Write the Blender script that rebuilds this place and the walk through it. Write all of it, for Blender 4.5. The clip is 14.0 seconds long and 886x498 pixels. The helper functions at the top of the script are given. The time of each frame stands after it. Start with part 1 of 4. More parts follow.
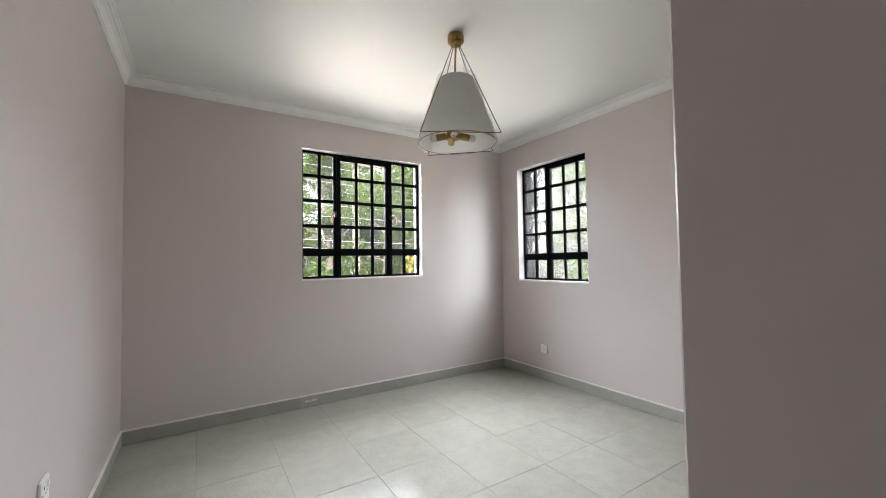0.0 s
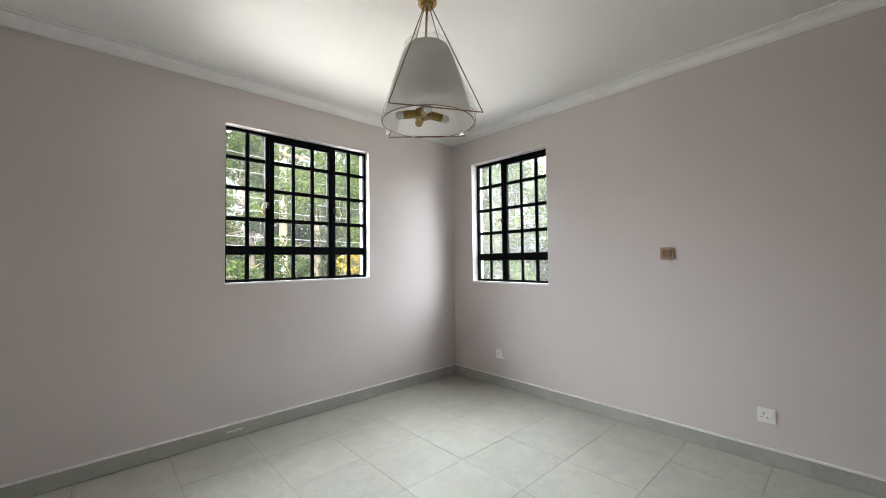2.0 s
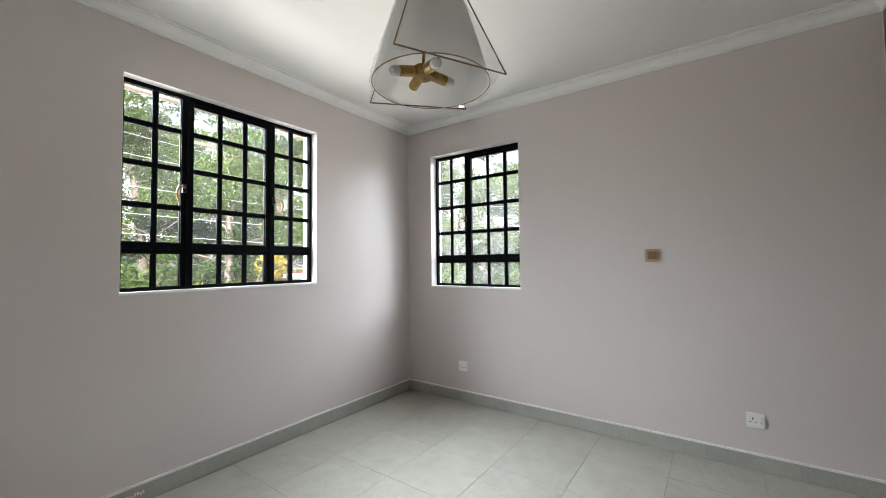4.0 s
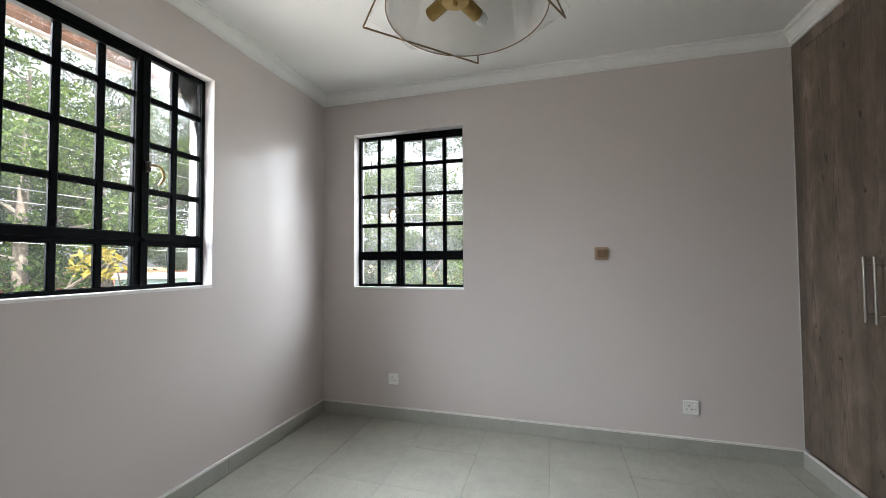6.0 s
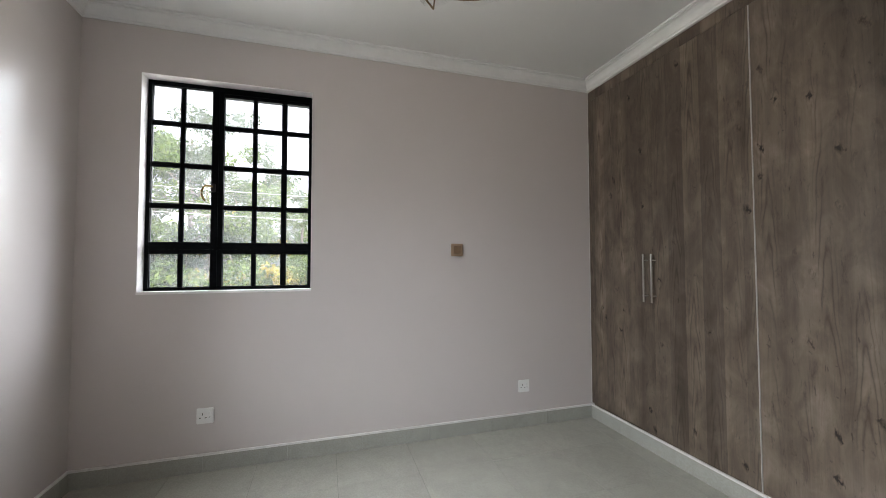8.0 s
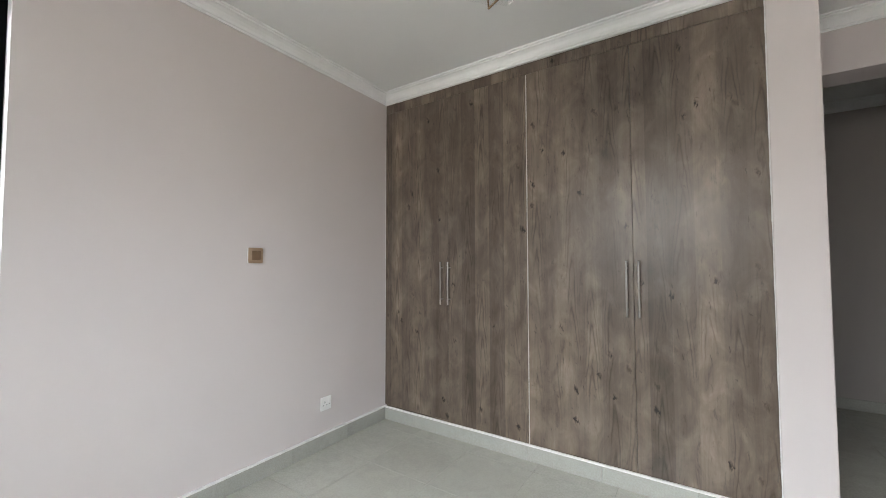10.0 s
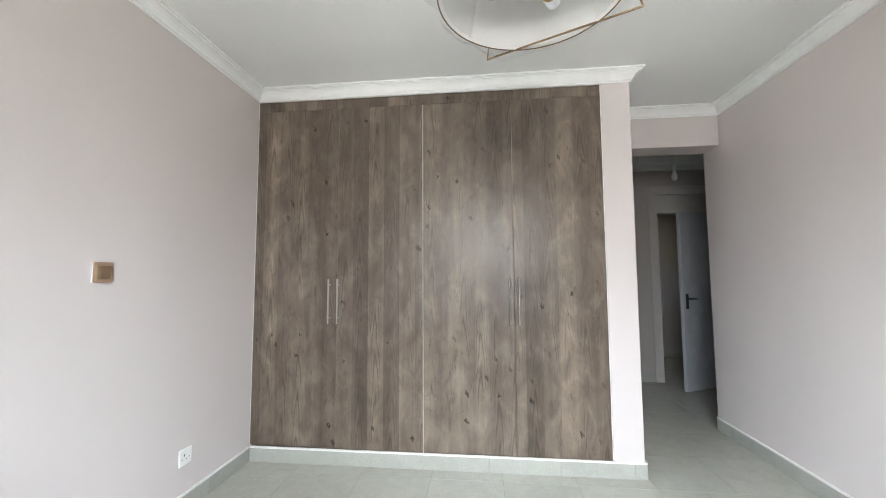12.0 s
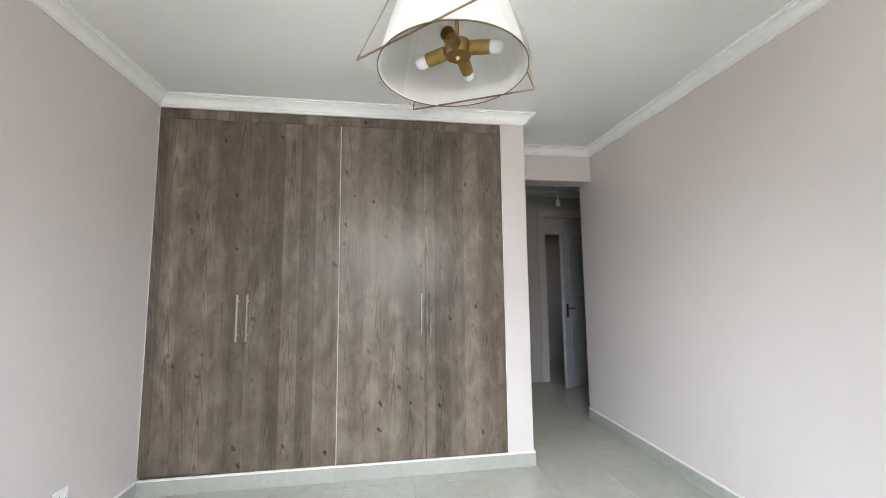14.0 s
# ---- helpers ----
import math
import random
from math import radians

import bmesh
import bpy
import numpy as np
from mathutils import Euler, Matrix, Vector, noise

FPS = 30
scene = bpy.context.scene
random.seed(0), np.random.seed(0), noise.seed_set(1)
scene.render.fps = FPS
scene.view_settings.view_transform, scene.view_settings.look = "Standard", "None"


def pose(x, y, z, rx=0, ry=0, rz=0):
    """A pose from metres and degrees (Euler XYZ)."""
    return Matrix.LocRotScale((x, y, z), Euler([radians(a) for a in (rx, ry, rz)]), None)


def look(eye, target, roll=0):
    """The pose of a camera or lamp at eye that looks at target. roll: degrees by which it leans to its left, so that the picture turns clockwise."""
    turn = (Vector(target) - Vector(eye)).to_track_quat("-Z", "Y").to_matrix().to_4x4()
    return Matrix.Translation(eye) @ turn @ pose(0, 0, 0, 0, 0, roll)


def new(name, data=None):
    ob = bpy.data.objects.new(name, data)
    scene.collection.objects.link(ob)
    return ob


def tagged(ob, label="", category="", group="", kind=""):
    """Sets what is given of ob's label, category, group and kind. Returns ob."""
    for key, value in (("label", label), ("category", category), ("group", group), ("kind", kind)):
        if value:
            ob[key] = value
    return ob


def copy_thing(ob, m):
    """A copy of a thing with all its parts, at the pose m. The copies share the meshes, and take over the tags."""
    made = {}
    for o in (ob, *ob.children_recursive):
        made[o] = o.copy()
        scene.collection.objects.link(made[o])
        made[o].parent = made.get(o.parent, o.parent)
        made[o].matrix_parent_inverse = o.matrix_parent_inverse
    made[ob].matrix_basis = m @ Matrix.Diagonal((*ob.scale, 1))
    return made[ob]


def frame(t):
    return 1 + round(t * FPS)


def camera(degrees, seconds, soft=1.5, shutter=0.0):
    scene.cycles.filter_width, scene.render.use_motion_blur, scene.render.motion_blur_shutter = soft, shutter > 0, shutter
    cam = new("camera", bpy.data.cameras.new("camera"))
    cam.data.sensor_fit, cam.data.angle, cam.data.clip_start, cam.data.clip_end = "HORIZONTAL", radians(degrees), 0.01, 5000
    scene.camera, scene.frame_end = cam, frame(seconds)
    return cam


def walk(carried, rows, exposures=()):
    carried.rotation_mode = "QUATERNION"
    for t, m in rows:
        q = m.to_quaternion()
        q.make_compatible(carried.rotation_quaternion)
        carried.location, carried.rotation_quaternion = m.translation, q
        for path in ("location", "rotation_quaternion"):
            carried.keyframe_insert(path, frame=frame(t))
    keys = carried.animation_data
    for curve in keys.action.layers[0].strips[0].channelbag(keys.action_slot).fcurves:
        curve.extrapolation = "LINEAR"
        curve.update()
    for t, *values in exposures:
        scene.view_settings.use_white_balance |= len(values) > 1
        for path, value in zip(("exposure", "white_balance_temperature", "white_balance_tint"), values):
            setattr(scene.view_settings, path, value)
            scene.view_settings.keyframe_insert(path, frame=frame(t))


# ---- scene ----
cam = camera(98.2, 14.0, soft=0.9)
PATH = [
    (0, (0.022, 0.020, 1.228), (1.095, 1.706, 1.297), -0.9),
    (0.5, (0.005, 0.128, 1.234), (1.137, 1.776, 1.301), -0.9),
    (1, (0.027, 0.222, 1.229), (1.226, 1.822, 1.292), -0.7),
    (1.5, (0.051, 0.339, 1.237), (1.328, 1.877, 1.297), -0.7),
    (2, (0.066, 0.429, 1.241), (1.423, 1.897, 1.301), -0.7),
    (2.5, (0.081, 0.556, 1.239), (1.51, 1.953, 1.302), -0.6),
    (3, (0.092, 0.691, 1.234), (1.593, 2.011, 1.305), -0.6),
    (5.5, (0.225, 1.509, 1.233), (2.076, 2.264, 1.3), -0.4),
    (6, (0.264, 1.663, 1.224), (2.186, 2.21, 1.288), -0.3),
    (6.5, (0.341, 1.764, 1.222), (2.313, 2.096, 1.27), -0.2),
    (7, (0.43, 1.929, 1.204), (2.429, 1.947, 1.261), -0.2),
    (7.5, (0.472, 2.038, 1.218), (2.456, 1.789, 1.26), -0.0),
    (8, (0.538, 2.214, 1.182), (2.449, 1.629, 1.254), -0.1),
    (8.5, (0.624, 2.312, 1.19), (2.41, 1.415, 1.257), -0.1),
    (9, (0.732, 2.368, 1.21), (2.346, 1.188, 1.261), 0.1),
    (9.2, (0.775, 2.407, 1.205), (2.297, 1.11, 1.264), 0.1),
    (11.3, (1.282, 2.755, 1.238), (1.748, 0.814, 1.357), -0.3),
    (11.5, (1.337, 2.77, 1.234), (1.72, 0.812, 1.366), -0.3),
    (12, (1.453, 2.812, 1.243), (1.661, 0.828, 1.39), -0.3),
    (12.5, (1.557, 2.838, 1.245), (1.609, 0.845, 1.409), -0.4),
    (13, (1.598, 2.873, 1.249), (1.523, 0.881, 1.419), -0.5),
    (13.5, (1.574, 2.934, 1.262), (1.377, 0.952, 1.447), -0.5),
    (14, (1.528, 3.007, 1.27), (1.239, 1.038, 1.471), -0.6),
]

EXPOSURES = [(0, 2.40, 6350, 11), (3, 2.40, 6200, 8), (5.5, 2.12, 6200, 8), (7, 2.06, 6250, 8.5), (9, 2.36, 6300, 10), (11.5, 3.26, 6000, 7), (12.5, 3.36, 6000, 7.5), (14, 3.2, 6050, 7.5)]
walk(cam, [(t, look(eye, target, roll)) for t, eye, target, roll in PATH], EXPOSURES)
# ---- light ----
world = bpy.data.worlds.new("sky")
scene.world = world
world.use_nodes = True
wn = world.node_tree.nodes
sky = wn.new("ShaderNodeTexSky")
sky.sky_type, sky.sun_disc = "NISHITA", False
sky.sun_elevation, sky.sun_rotation = radians(52), radians(215)
sky.air_density, sky.dust_density, sky.ozone_density = 1.0, 3.0, 0.5
wn["Background"].inputs[1].default_value = 0.15
haze = wn.new("ShaderNodeHueSaturation")      # a white hazy sky
haze.inputs["Saturation"].default_value, haze.inputs["Value"].default_value = 0.2, 1.15
world.node_tree.links.new(sky.outputs[0], haze.inputs["Color"])
world.node_tree.links.new(haze.outputs[0], wn["Background"].inputs[0])
sun = new("sun", bpy.data.lights.new("sun", "SUN"))
sun.data.energy, sun.data.angle, sun.data.color = 5.0, radians(0.6), (1.0, 0.95, 0.88)
sun.matrix_world = look((0, 0, 20), (0 + 7.0, 10.0, 4.0))
SKY_N, SKY_E = 17.0, 6.8           # watts of sky light through the north and the east window


def window_light(name, place, turn, wide, high, watts, swing, garden, soil):
    """Sky light that enters downwards through a window's opening, outside its bars, and the garden's and the sunlit ground's light."""
    rows, cols = 3, 2
    beams = []
    for k in range(rows):
        for c in range(cols):
            at = (wide * (c - 0.5) / cols, 0.0, high * (k - 1) / rows)
            beams += [(at, 50, yaw, wide / cols, high / rows, watts / (2 * rows * cols), (0.93, 0.98, 1.03), 86) for yaw in (-swing, swing)]
    beams += [((0, 0, 0), 90, 0, wide, high, watts * garden, (0.97, 1.0, 0.95), 170), ((0, 0, 0), 110, 0, wide, high * 0.6, watts * soil, (1.0, 0.91, 0.82), 116)]
    for at, tilt, yaw, across, tall, power, tint, spread in beams:
        ob = new(name, bpy.data.lights.new(name, "AREA"))
        ob.data.shape, ob.data.size, ob.data.size_y, ob.data.energy = "RECTANGLE", across, tall, power
        ob.data.color, ob.data.spread = tint, radians(spread)
        ob.matrix_world = pose(*place, 0, 0, turn) @ pose(*at, tilt, 0, yaw)


window_light("daylight_north", (1.379, 3.84, 1.83), 180, 1.16, 1.14, SKY_N, 30, 0.10, 0.25)
window_light("daylight_east", (3.37, 2.757, 1.69), 90, 0.90, 1.20, SKY_E, 40, 0.32, 0.14)


# ---- materials ----
def material(name, colour, rough=0.5, metal=0.0, spec=0.5):
    """A principled material: returns it with its nodes, links and shader."""
    m = bpy.data.materials.new(name)
    m.use_nodes = True
    n, l = m.node_tree.nodes, m.node_tree.links
    b = n["Principled BSDF"]
    b.inputs["Base Color"].default_value = (*colour, 1)
    b.inputs["Roughness"].default_value = rough
    b.inputs["Metallic"].default_value = metal
    b.inputs["Specular IOR Level"].default_value = spec
    return m, n, l, b


def coords(n, l, scale=(1, 1, 1)):
    c = n.new("ShaderNodeTexCoord")
    g = n.new("ShaderNodeMapping")
    g.inputs["Scale"].default_value = scale
    l.new(c.outputs["Object"], g.inputs[0])
    return g.outputs[0]


def noise_tex(n, l, vec, scale, detail=4, rough=0.55, distort=0.0):
    t = n.new("ShaderNodeTexNoise")
    t.inputs["Scale"].default_value, t.inputs["Detail"].default_value = scale, detail
    t.inputs["Roughness"].default_value, t.inputs["Distortion"].default_value = rough, distort
    if vec is not None:
        l.new(vec, t.inputs["Vector"])
    return t.outputs["Fac"]


def ramp(n, l, fac, stops):
    r = n.new("ShaderNodeValToRGB")
    els = r.color_ramp.elements
    while len(els) < len(stops):
        els.new(0.5)
    for e, (p, c) in zip(els, stops):
        e.position, e.color = p, (*c, 1) if len(c) == 3 else c
    l.new(fac, r.inputs[0])
    return r.outputs[0]


def mix(n, l, fac, a, b, how="MIX"):
    x = n.new("ShaderNodeMix")
    x.data_type, x.blend_type = "RGBA", how
    for value, socket in ((fac, x.inputs[0]), (a, x.inputs[6]), (b, x.inputs[7])):
        if isinstance(value, (int, float)):
            socket.default_value = value
        elif isinstance(value, tuple):
            socket.default_value = (*value, 1)
        else:
            l.new(value, socket)
    return x.outputs[2]


def bump(n, l, b, height, strength=0.2, distance=0.01):
    u = n.new("ShaderNodeBump")
    u.inputs["Strength"].default_value, u.inputs["Distance"].default_value = strength, distance
    l.new(height, u.inputs["Height"])
    l.new(u.outputs[0], b.inputs["Normal"])
    return u


def plain(name, colour, rough=0.5, metal=0.0, spec=0.5, vary=0.12, scale=25, relief=0.05):
    """A material with slight mottling in colour, gloss and relief."""
    m, n, l, b = material(name, colour, rough, metal, spec)
    v = coords(n, l)
    f = noise_tex(n, l, v, scale)
    dark = tuple(c * (1 - vary) for c in colour)
    light = tuple(min(1, c * (1 + vary)) for c in colour)
    l.new(ramp(n, l, f, [(0.3, dark), (0.7, light)]), b.inputs["Base Color"])
    bump(n, l, b, f, relief, 0.004)
    return m


def wall_paint(name, colour, rough, spec):
    """Rolled silk paint over hand-trowelled plaster."""
    m, n, l, b = material(name, colour, rough, 0, spec)
    v = coords(n, l)
    broad, fine = noise_tex(n, l, v, 1.7, 3), noise_tex(n, l, v, 90, 3)
    lo, hi = tuple(c * 0.99 for c in colour), tuple(c * 1.01 for c in colour)
    l.new(ramp(n, l, broad, [(0.3, lo), (0.7, hi)]), b.inputs["Base Color"])
    r = n.new("ShaderNodeMapRange")
    r.inputs["To Min"].default_value, r.inputs["To Max"].default_value = rough - 0.012, rough + 0.012
    l.new(noise_tex(n, l, v, 3.1, 4), r.inputs["Value"])
    l.new(r.outputs[0], b.inputs["Roughness"])
    trowel = noise_tex(n, l, coords(n, l, (1, 1, 0.8)), 4.5, 2)
    u = bump(n, l, b, fine, 0.05, 0.002)
    w = n.new("ShaderNodeBump")
    w.inputs["Strength"].default_value, w.inputs["Distance"].default_value = 0.25, 0.006
    l.new(trowel, w.inputs["Height"])
    l.new(w.outputs[0], u.inputs["Normal"])
    return m


PAINT = wall_paint("lilac_grey_wall_paint", (0.622, 0.568, 0.552), 0.25, 0.5)
# the room's wall paint, darkened: the hall's dimness is put into the colour
HALL_PAINT_SHADED = wall_paint("shaded_hall_wall_paint", (0.40, 0.365, 0.34), 0.4, 0.4)
CEILING = wall_paint("white_ceiling_paint", (0.80, 0.80, 0.785), 0.5, 0.35)
GYPSUM = plain("white_cornice_paint", (0.82, 0.82, 0.81), 0.45, vary=0.03, scale=12, relief=0.04)
REVEAL = plain("white_reveal_paint", (0.80, 0.76, 0.755), 0.42, vary=0.04, scale=14, relief=0.06)
OUTER = plain("cream_outer_render", (0.72, 0.66, 0.56), 0.8, vary=0.08, scale=9, relief=0.2)
GROUT = plain("grey_grout", (0.20, 0.195, 0.175), 0.85, vary=0.15, scale=60, relief=0.2)
CAP = plain("white_plaster_line", (0.74, 0.72, 0.70), 0.6, vary=0.08, scale=30, relief=0.2)


def tile_material(name, colour, rough):
    """Matt cement-look porcelain with cloudy stains, each tile a little different."""
    m, n, l, b = material(name, colour, rough, 0, 0.5)
    v = coords(n, l)
    info = n.new("ShaderNodeObjectInfo")
    shift = n.new("ShaderNodeVectorMath")
    shift.operation = "MULTIPLY_ADD"
    shift.inputs[1].default_value = (9, 7, 5)
    l.new(info.outputs["Random"], shift.inputs[0])
    l.new(v, shift.inputs[2])
    cloud = noise_tex(n, l, shift.outputs[0], 9.0, 7, 0.66, 0.5)
    speck = noise_tex(n, l, shift.outputs[0], 120, 2)
    base = ramp(n, l, cloud, [(0.28, tuple(c * 0.91 for c in colour)), (0.5, colour), (0.72, tuple(c * 1.08 for c in colour))])
    tone = ramp(n, l, info.outputs["Random"], [(0.0, (0.97, 0.97, 0.97)), (1.0, (1.03, 1.03, 1.025))])
    l.new(mix(n, l, 1.0, mix(n, l, 0.10, base, ramp(n, l, speck, [(0.35, (0.15, 0.15, 0.14)), (0.65, (0.6, 0.6, 0.57))])), tone, "MULTIPLY"), b.inputs["Base Color"])
    r = n.new("ShaderNodeMapRange")
    r.inputs["To Min"].default_value, r.inputs["To Max"].default_value = rough - 0.03, rough + 0.035
    l.new(cloud, r.inputs["Value"])
    l.new(r.outputs[0], b.inputs["Roughness"])
    bump(n, l, b, speck, 0.04, 0.002)
    return m


TILE = tile_material("grey_porcelain_tile", (0.39, 0.382, 0.333), 0.22)
SKIRT = tile_material("grey_skirting_tile", (0.355, 0.352, 0.312), 0.36)


def laminate(name):
    """Weathered grey-brown wood laminate: upright plank bands, streaks, wavy cathedral grain and knots."""
    m, n, l, b = material(name, (0.15, 0.125, 0.10), 0.36, 0, 0.5)
    info = n.new("ShaderNodeObjectInfo")
    tc = n.new("ShaderNodeTexCoord")
    shift = n.new("ShaderNodeVectorMath")
    shift.operation = "MULTIPLY_ADD"
    shift.inputs[1].default_value = (3.7, 0.0, 5.3)
    l.new(info.outputs["Random"], shift.inputs[0])
    l.new(tc.outputs["Object"], shift.inputs[2])

    def mapped(scale):
        g = n.new("ShaderNodeMapping")
        g.inputs["Scale"].default_value = scale
        l.new(shift.outputs[0], g.inputs[0])
        return g.outputs[0]

    plank = noise_tex(n, l, mapped((7.5, 1, 0.18)), 1.0, 1, 0.3)
    sep = n.new("ShaderNodeSeparateXYZ")
    l.new(mapped((9.2, 1, 1)), sep.inputs[0])
    strip = n.new("ShaderNodeMath")
    strip.operation = "FLOOR"
    l.new(sep.outputs[0], strip.inputs[0])
    pick = n.new("ShaderNodeTexWhiteNoise")
    pick.noise_dimensions = "1D"
    l.new(strip.outputs[0], pick.inputs["W"])
    streak = noise_tex(n, l, mapped((26, 1, 1.6)), 1.0, 4, 0.55, 0.2)
    fine = noise_tex(n, l, mapped((170, 1, 4)), 1.0, 4, 0.6)
    blotch = noise_tex(n, l, mapped((9, 1, 4.6)), 1.0, 5, 0.6, 0.6)
    # arched flat-sawn figure, centred on each strip
    def calc(op, x, y=None, z=None):
        k = n.new("ShaderNodeMath")
        k.operation = op
        for value, socket in ((x, k.inputs[0]), (y, k.inputs[1]), (z, k.inputs[2])):
            if isinstance(value, (int, float)):
                socket.default_value = value
            elif value is not None:
                l.new(value, socket)
        return k.outputs[0]

    across = calc("SUBTRACT", calc("FRACT", sep.outputs[0]), 0.5)
    sway = noise_tex(n, l, mapped((22, 1, 5.5)), 1.0, 4, 0.6)
    across = calc("ADD", across, calc("MULTIPLY_ADD", noise_tex(n, l, mapped((3, 1, 2.6)), 1.0, 2), 0.5, -0.25))
    along = calc("MULTIPLY_ADD", pick.outputs["Value"], 7.0, sep.outputs[2])
    rise = calc("MULTIPLY_ADD", calc("POWER", calc("ABSOLUTE", across), 1.7), 3.4, calc("MULTIPLY", along, 1.15))
    rise = calc("MULTIPLY_ADD", sway, 0.30, rise)
    even = calc("PINGPONG", calc("MULTIPLY", rise, 6.5), 1.0)
    some = ramp(n, l, noise_tex(n, l, mapped((9.2, 1, 1.3)), 1.0, 1), [(0.47, (0, 0, 0)), (0.58, (0.9, 0.9, 0.9))])
    middle = ramp(n, l, calc("ABSOLUTE", across), [(0.20, (1, 1, 1)), (0.46, (0, 0, 0))])
    grain_where = mix(n, l, 1.0, middle, some, "MULTIPLY")
    flame = ramp(n, l, even, [(0.0, (0.50, 0.47, 0.45)), (0.22, (0.80, 0.79, 0.78)), (0.45, (1.04, 1.04, 1.04)), (1.0, (1.14, 1.14, 1.14))])

    def knot_spots(scale, stops):
        vor = n.new("ShaderNodeTexVoronoi")
        vor.feature = "F1"
        vor.inputs["Scale"].default_value, vor.inputs["Randomness"].default_value = 1.0, 1.0
        warp = n.new("ShaderNodeVectorMath")
        warp.operation = "MULTIPLY_ADD"
        warp.inputs[1].default_value = (0.7, 0, 0.5)
        l.new(noise_tex(n, l, mapped((60, 1, 30)), 1.0, 2), warp.inputs[0])
        l.new(mapped(scale), warp.inputs[2])
        l.new(warp.outputs[0], vor.inputs["Vector"])
        return ramp(n, l, vor.outputs["Distance"], stops)

    base = ramp(n, l, streak, [(0.28, (0.075, 0.057, 0.042)), (0.5, (0.112, 0.089, 0.068)), (0.72, (0.152, 0.124, 0.097))])
    base = mix(n, l, 0.6, base, ramp(n, l, blotch, [(0.30, (0.052, 0.041, 0.032)), (0.5, (0.112, 0.089, 0.068)), (0.74, (0.205, 0.174, 0.143))]))
    base = mix(n, l, 1.0, base, ramp(n, l, plank, [(0.38, (0.80, 0.785, 0.77)), (0.62, (1.15, 1.15, 1.15))]), "MULTIPLY")
    base = mix(n, l, 1.0, base, ramp(n, l, pick.outputs["Value"], [(0.0, (0.70, 0.69, 0.68)), (0.5, (1, 1, 1)), (1.0, (1.28, 1.28, 1.28))]), "MULTIPLY")
    base = mix(n, l, grain_where, base, mix(n, l, 1.0, base, flame, "MULTIPLY"))
    base = mix(n, l, 0.22, base, ramp(n, l, fine, [(0.3, (0.70, 0.69, 0.68)), (0.7, (1.18, 1.18, 1.18))]), "MULTIPLY")
    crack = ramp(n, l, noise_tex(n, l, mapped((36, 1, 8)), 1.0, 6, 0.72, 0.6), [(0.345, (0.26, 0.25, 0.24)), (0.40, (0.80, 0.79, 0.78)), (0.45, (1, 1, 1))])
    pale = ramp(n, l, noise_tex(n, l, mapped((26, 1, 8)), 1.0, 6, 0.7, 0.6), [(0.56, (1, 1, 1)), (0.67, (1.5, 1.5, 1.52))])
    base = mix(n, l, 0.45, base, crack, "MULTIPLY")
    base = mix(n, l, 0.35, base, pale, "MULTIPLY")
    base = mix(n, l, 1.0, base, knot_spots((10.0, 1, 6.0), [(0.055, (0.10, 0.08, 0.07)), (0.075, (0.42, 0.39, 0.36)), (0.12, (0.85, 0.84, 0.83)), (0.17, (1.12, 1.11, 1.10)), (0.24, (1, 1, 1))]), "MULTIPLY")
    base = mix(n, l, 0.6, base, knot_spots((30.0, 1, 5.0), [(0.05, (0.16, 0.13, 0.12)), (0.075, (0.75, 0.74, 0.73)), (0.10, (1, 1, 1))]), "MULTIPLY")
    base = mix(n, l, 0.5, base, knot_spots((16.0, 1, 13.0), [(0.035, (0.15, 0.13, 0.11)), (0.06, (0.8, 0.79, 0.78)), (0.08, (1, 1, 1))]), "MULTIPLY")
    base = mix(n, l, 1.0, base, (1.26, 1.225, 1.215), "MULTIPLY")
    l.new(base, b.inputs["Base Color"])
    u = bump(n, l, b, fine, 0.22, 0.003)
    w = n.new("ShaderNodeBump")
    w.inputs["Strength"].default_value, w.inputs["Distance"].default_value = 0.3, 0.004
    l.new(streak, w.inputs["Height"])
    l.new(w.outputs[0], u.inputs["Normal"])
    return m


WOOD = laminate("weathered_wood_laminate")
EDGE = plain("pale_edge_band", (0.55, 0.53, 0.50), 0.5, vary=0.08)
STEEL = plain("brushed_steel", (0.42, 0.40, 0.375), 0.3, 1.0, vary=0.06, scale=200, relief=0.03)
BRASS = plain("aged_brass", (0.34, 0.235, 0.085), 0.36, 1.0, vary=0.15, scale=40, relief=0.03)
BRONZE = plain("bronze_wire", (0.22, 0.15, 0.085), 0.4, 0.9, vary=0.15, scale=40, relief=0.03)
BLACK = plain("black_gloss_paint", (0.004, 0.005, 0.006), 0.5, 0, 0.05, vary=0.3, scale=30, relief=0.12)
IRON = plain("black_handle", (0.015, 0.015, 0.016), 0.35, 0.3, vary=0.2)
WHITE = plain("white_plastic", (0.80, 0.79, 0.77), 0.3, vary=0.02, relief=0.01)
SLOT = plain("dark_slot", (0.02, 0.02, 0.02), 0.6, vary=0.1)
ROCKER = plain("bronze_plastic", (0.24, 0.155, 0.095), 0.36, 0.25, vary=0.06)
SURROUND = plain("champagne_plastic", (0.40, 0.28, 0.19), 0.34, 0.2, vary=0.05)
# white door and frame paint greyed, with the hall's shade in the colour
DOORPAINT = plain("shaded_white_door_paint", (0.42, 0.43, 0.45), 0.4, vary=0.06, scale=8, relief=0.06)
FRAMEPAINT = plain("shaded_white_frame_paint", (0.46, 0.44, 0.415), 0.45, vary=0.05, scale=10, relief=0.05)
BULB = plain("frosted_bulb_glass", (0.66, 0.67, 0.68), 0.25, vary=0.02, relief=0.0)


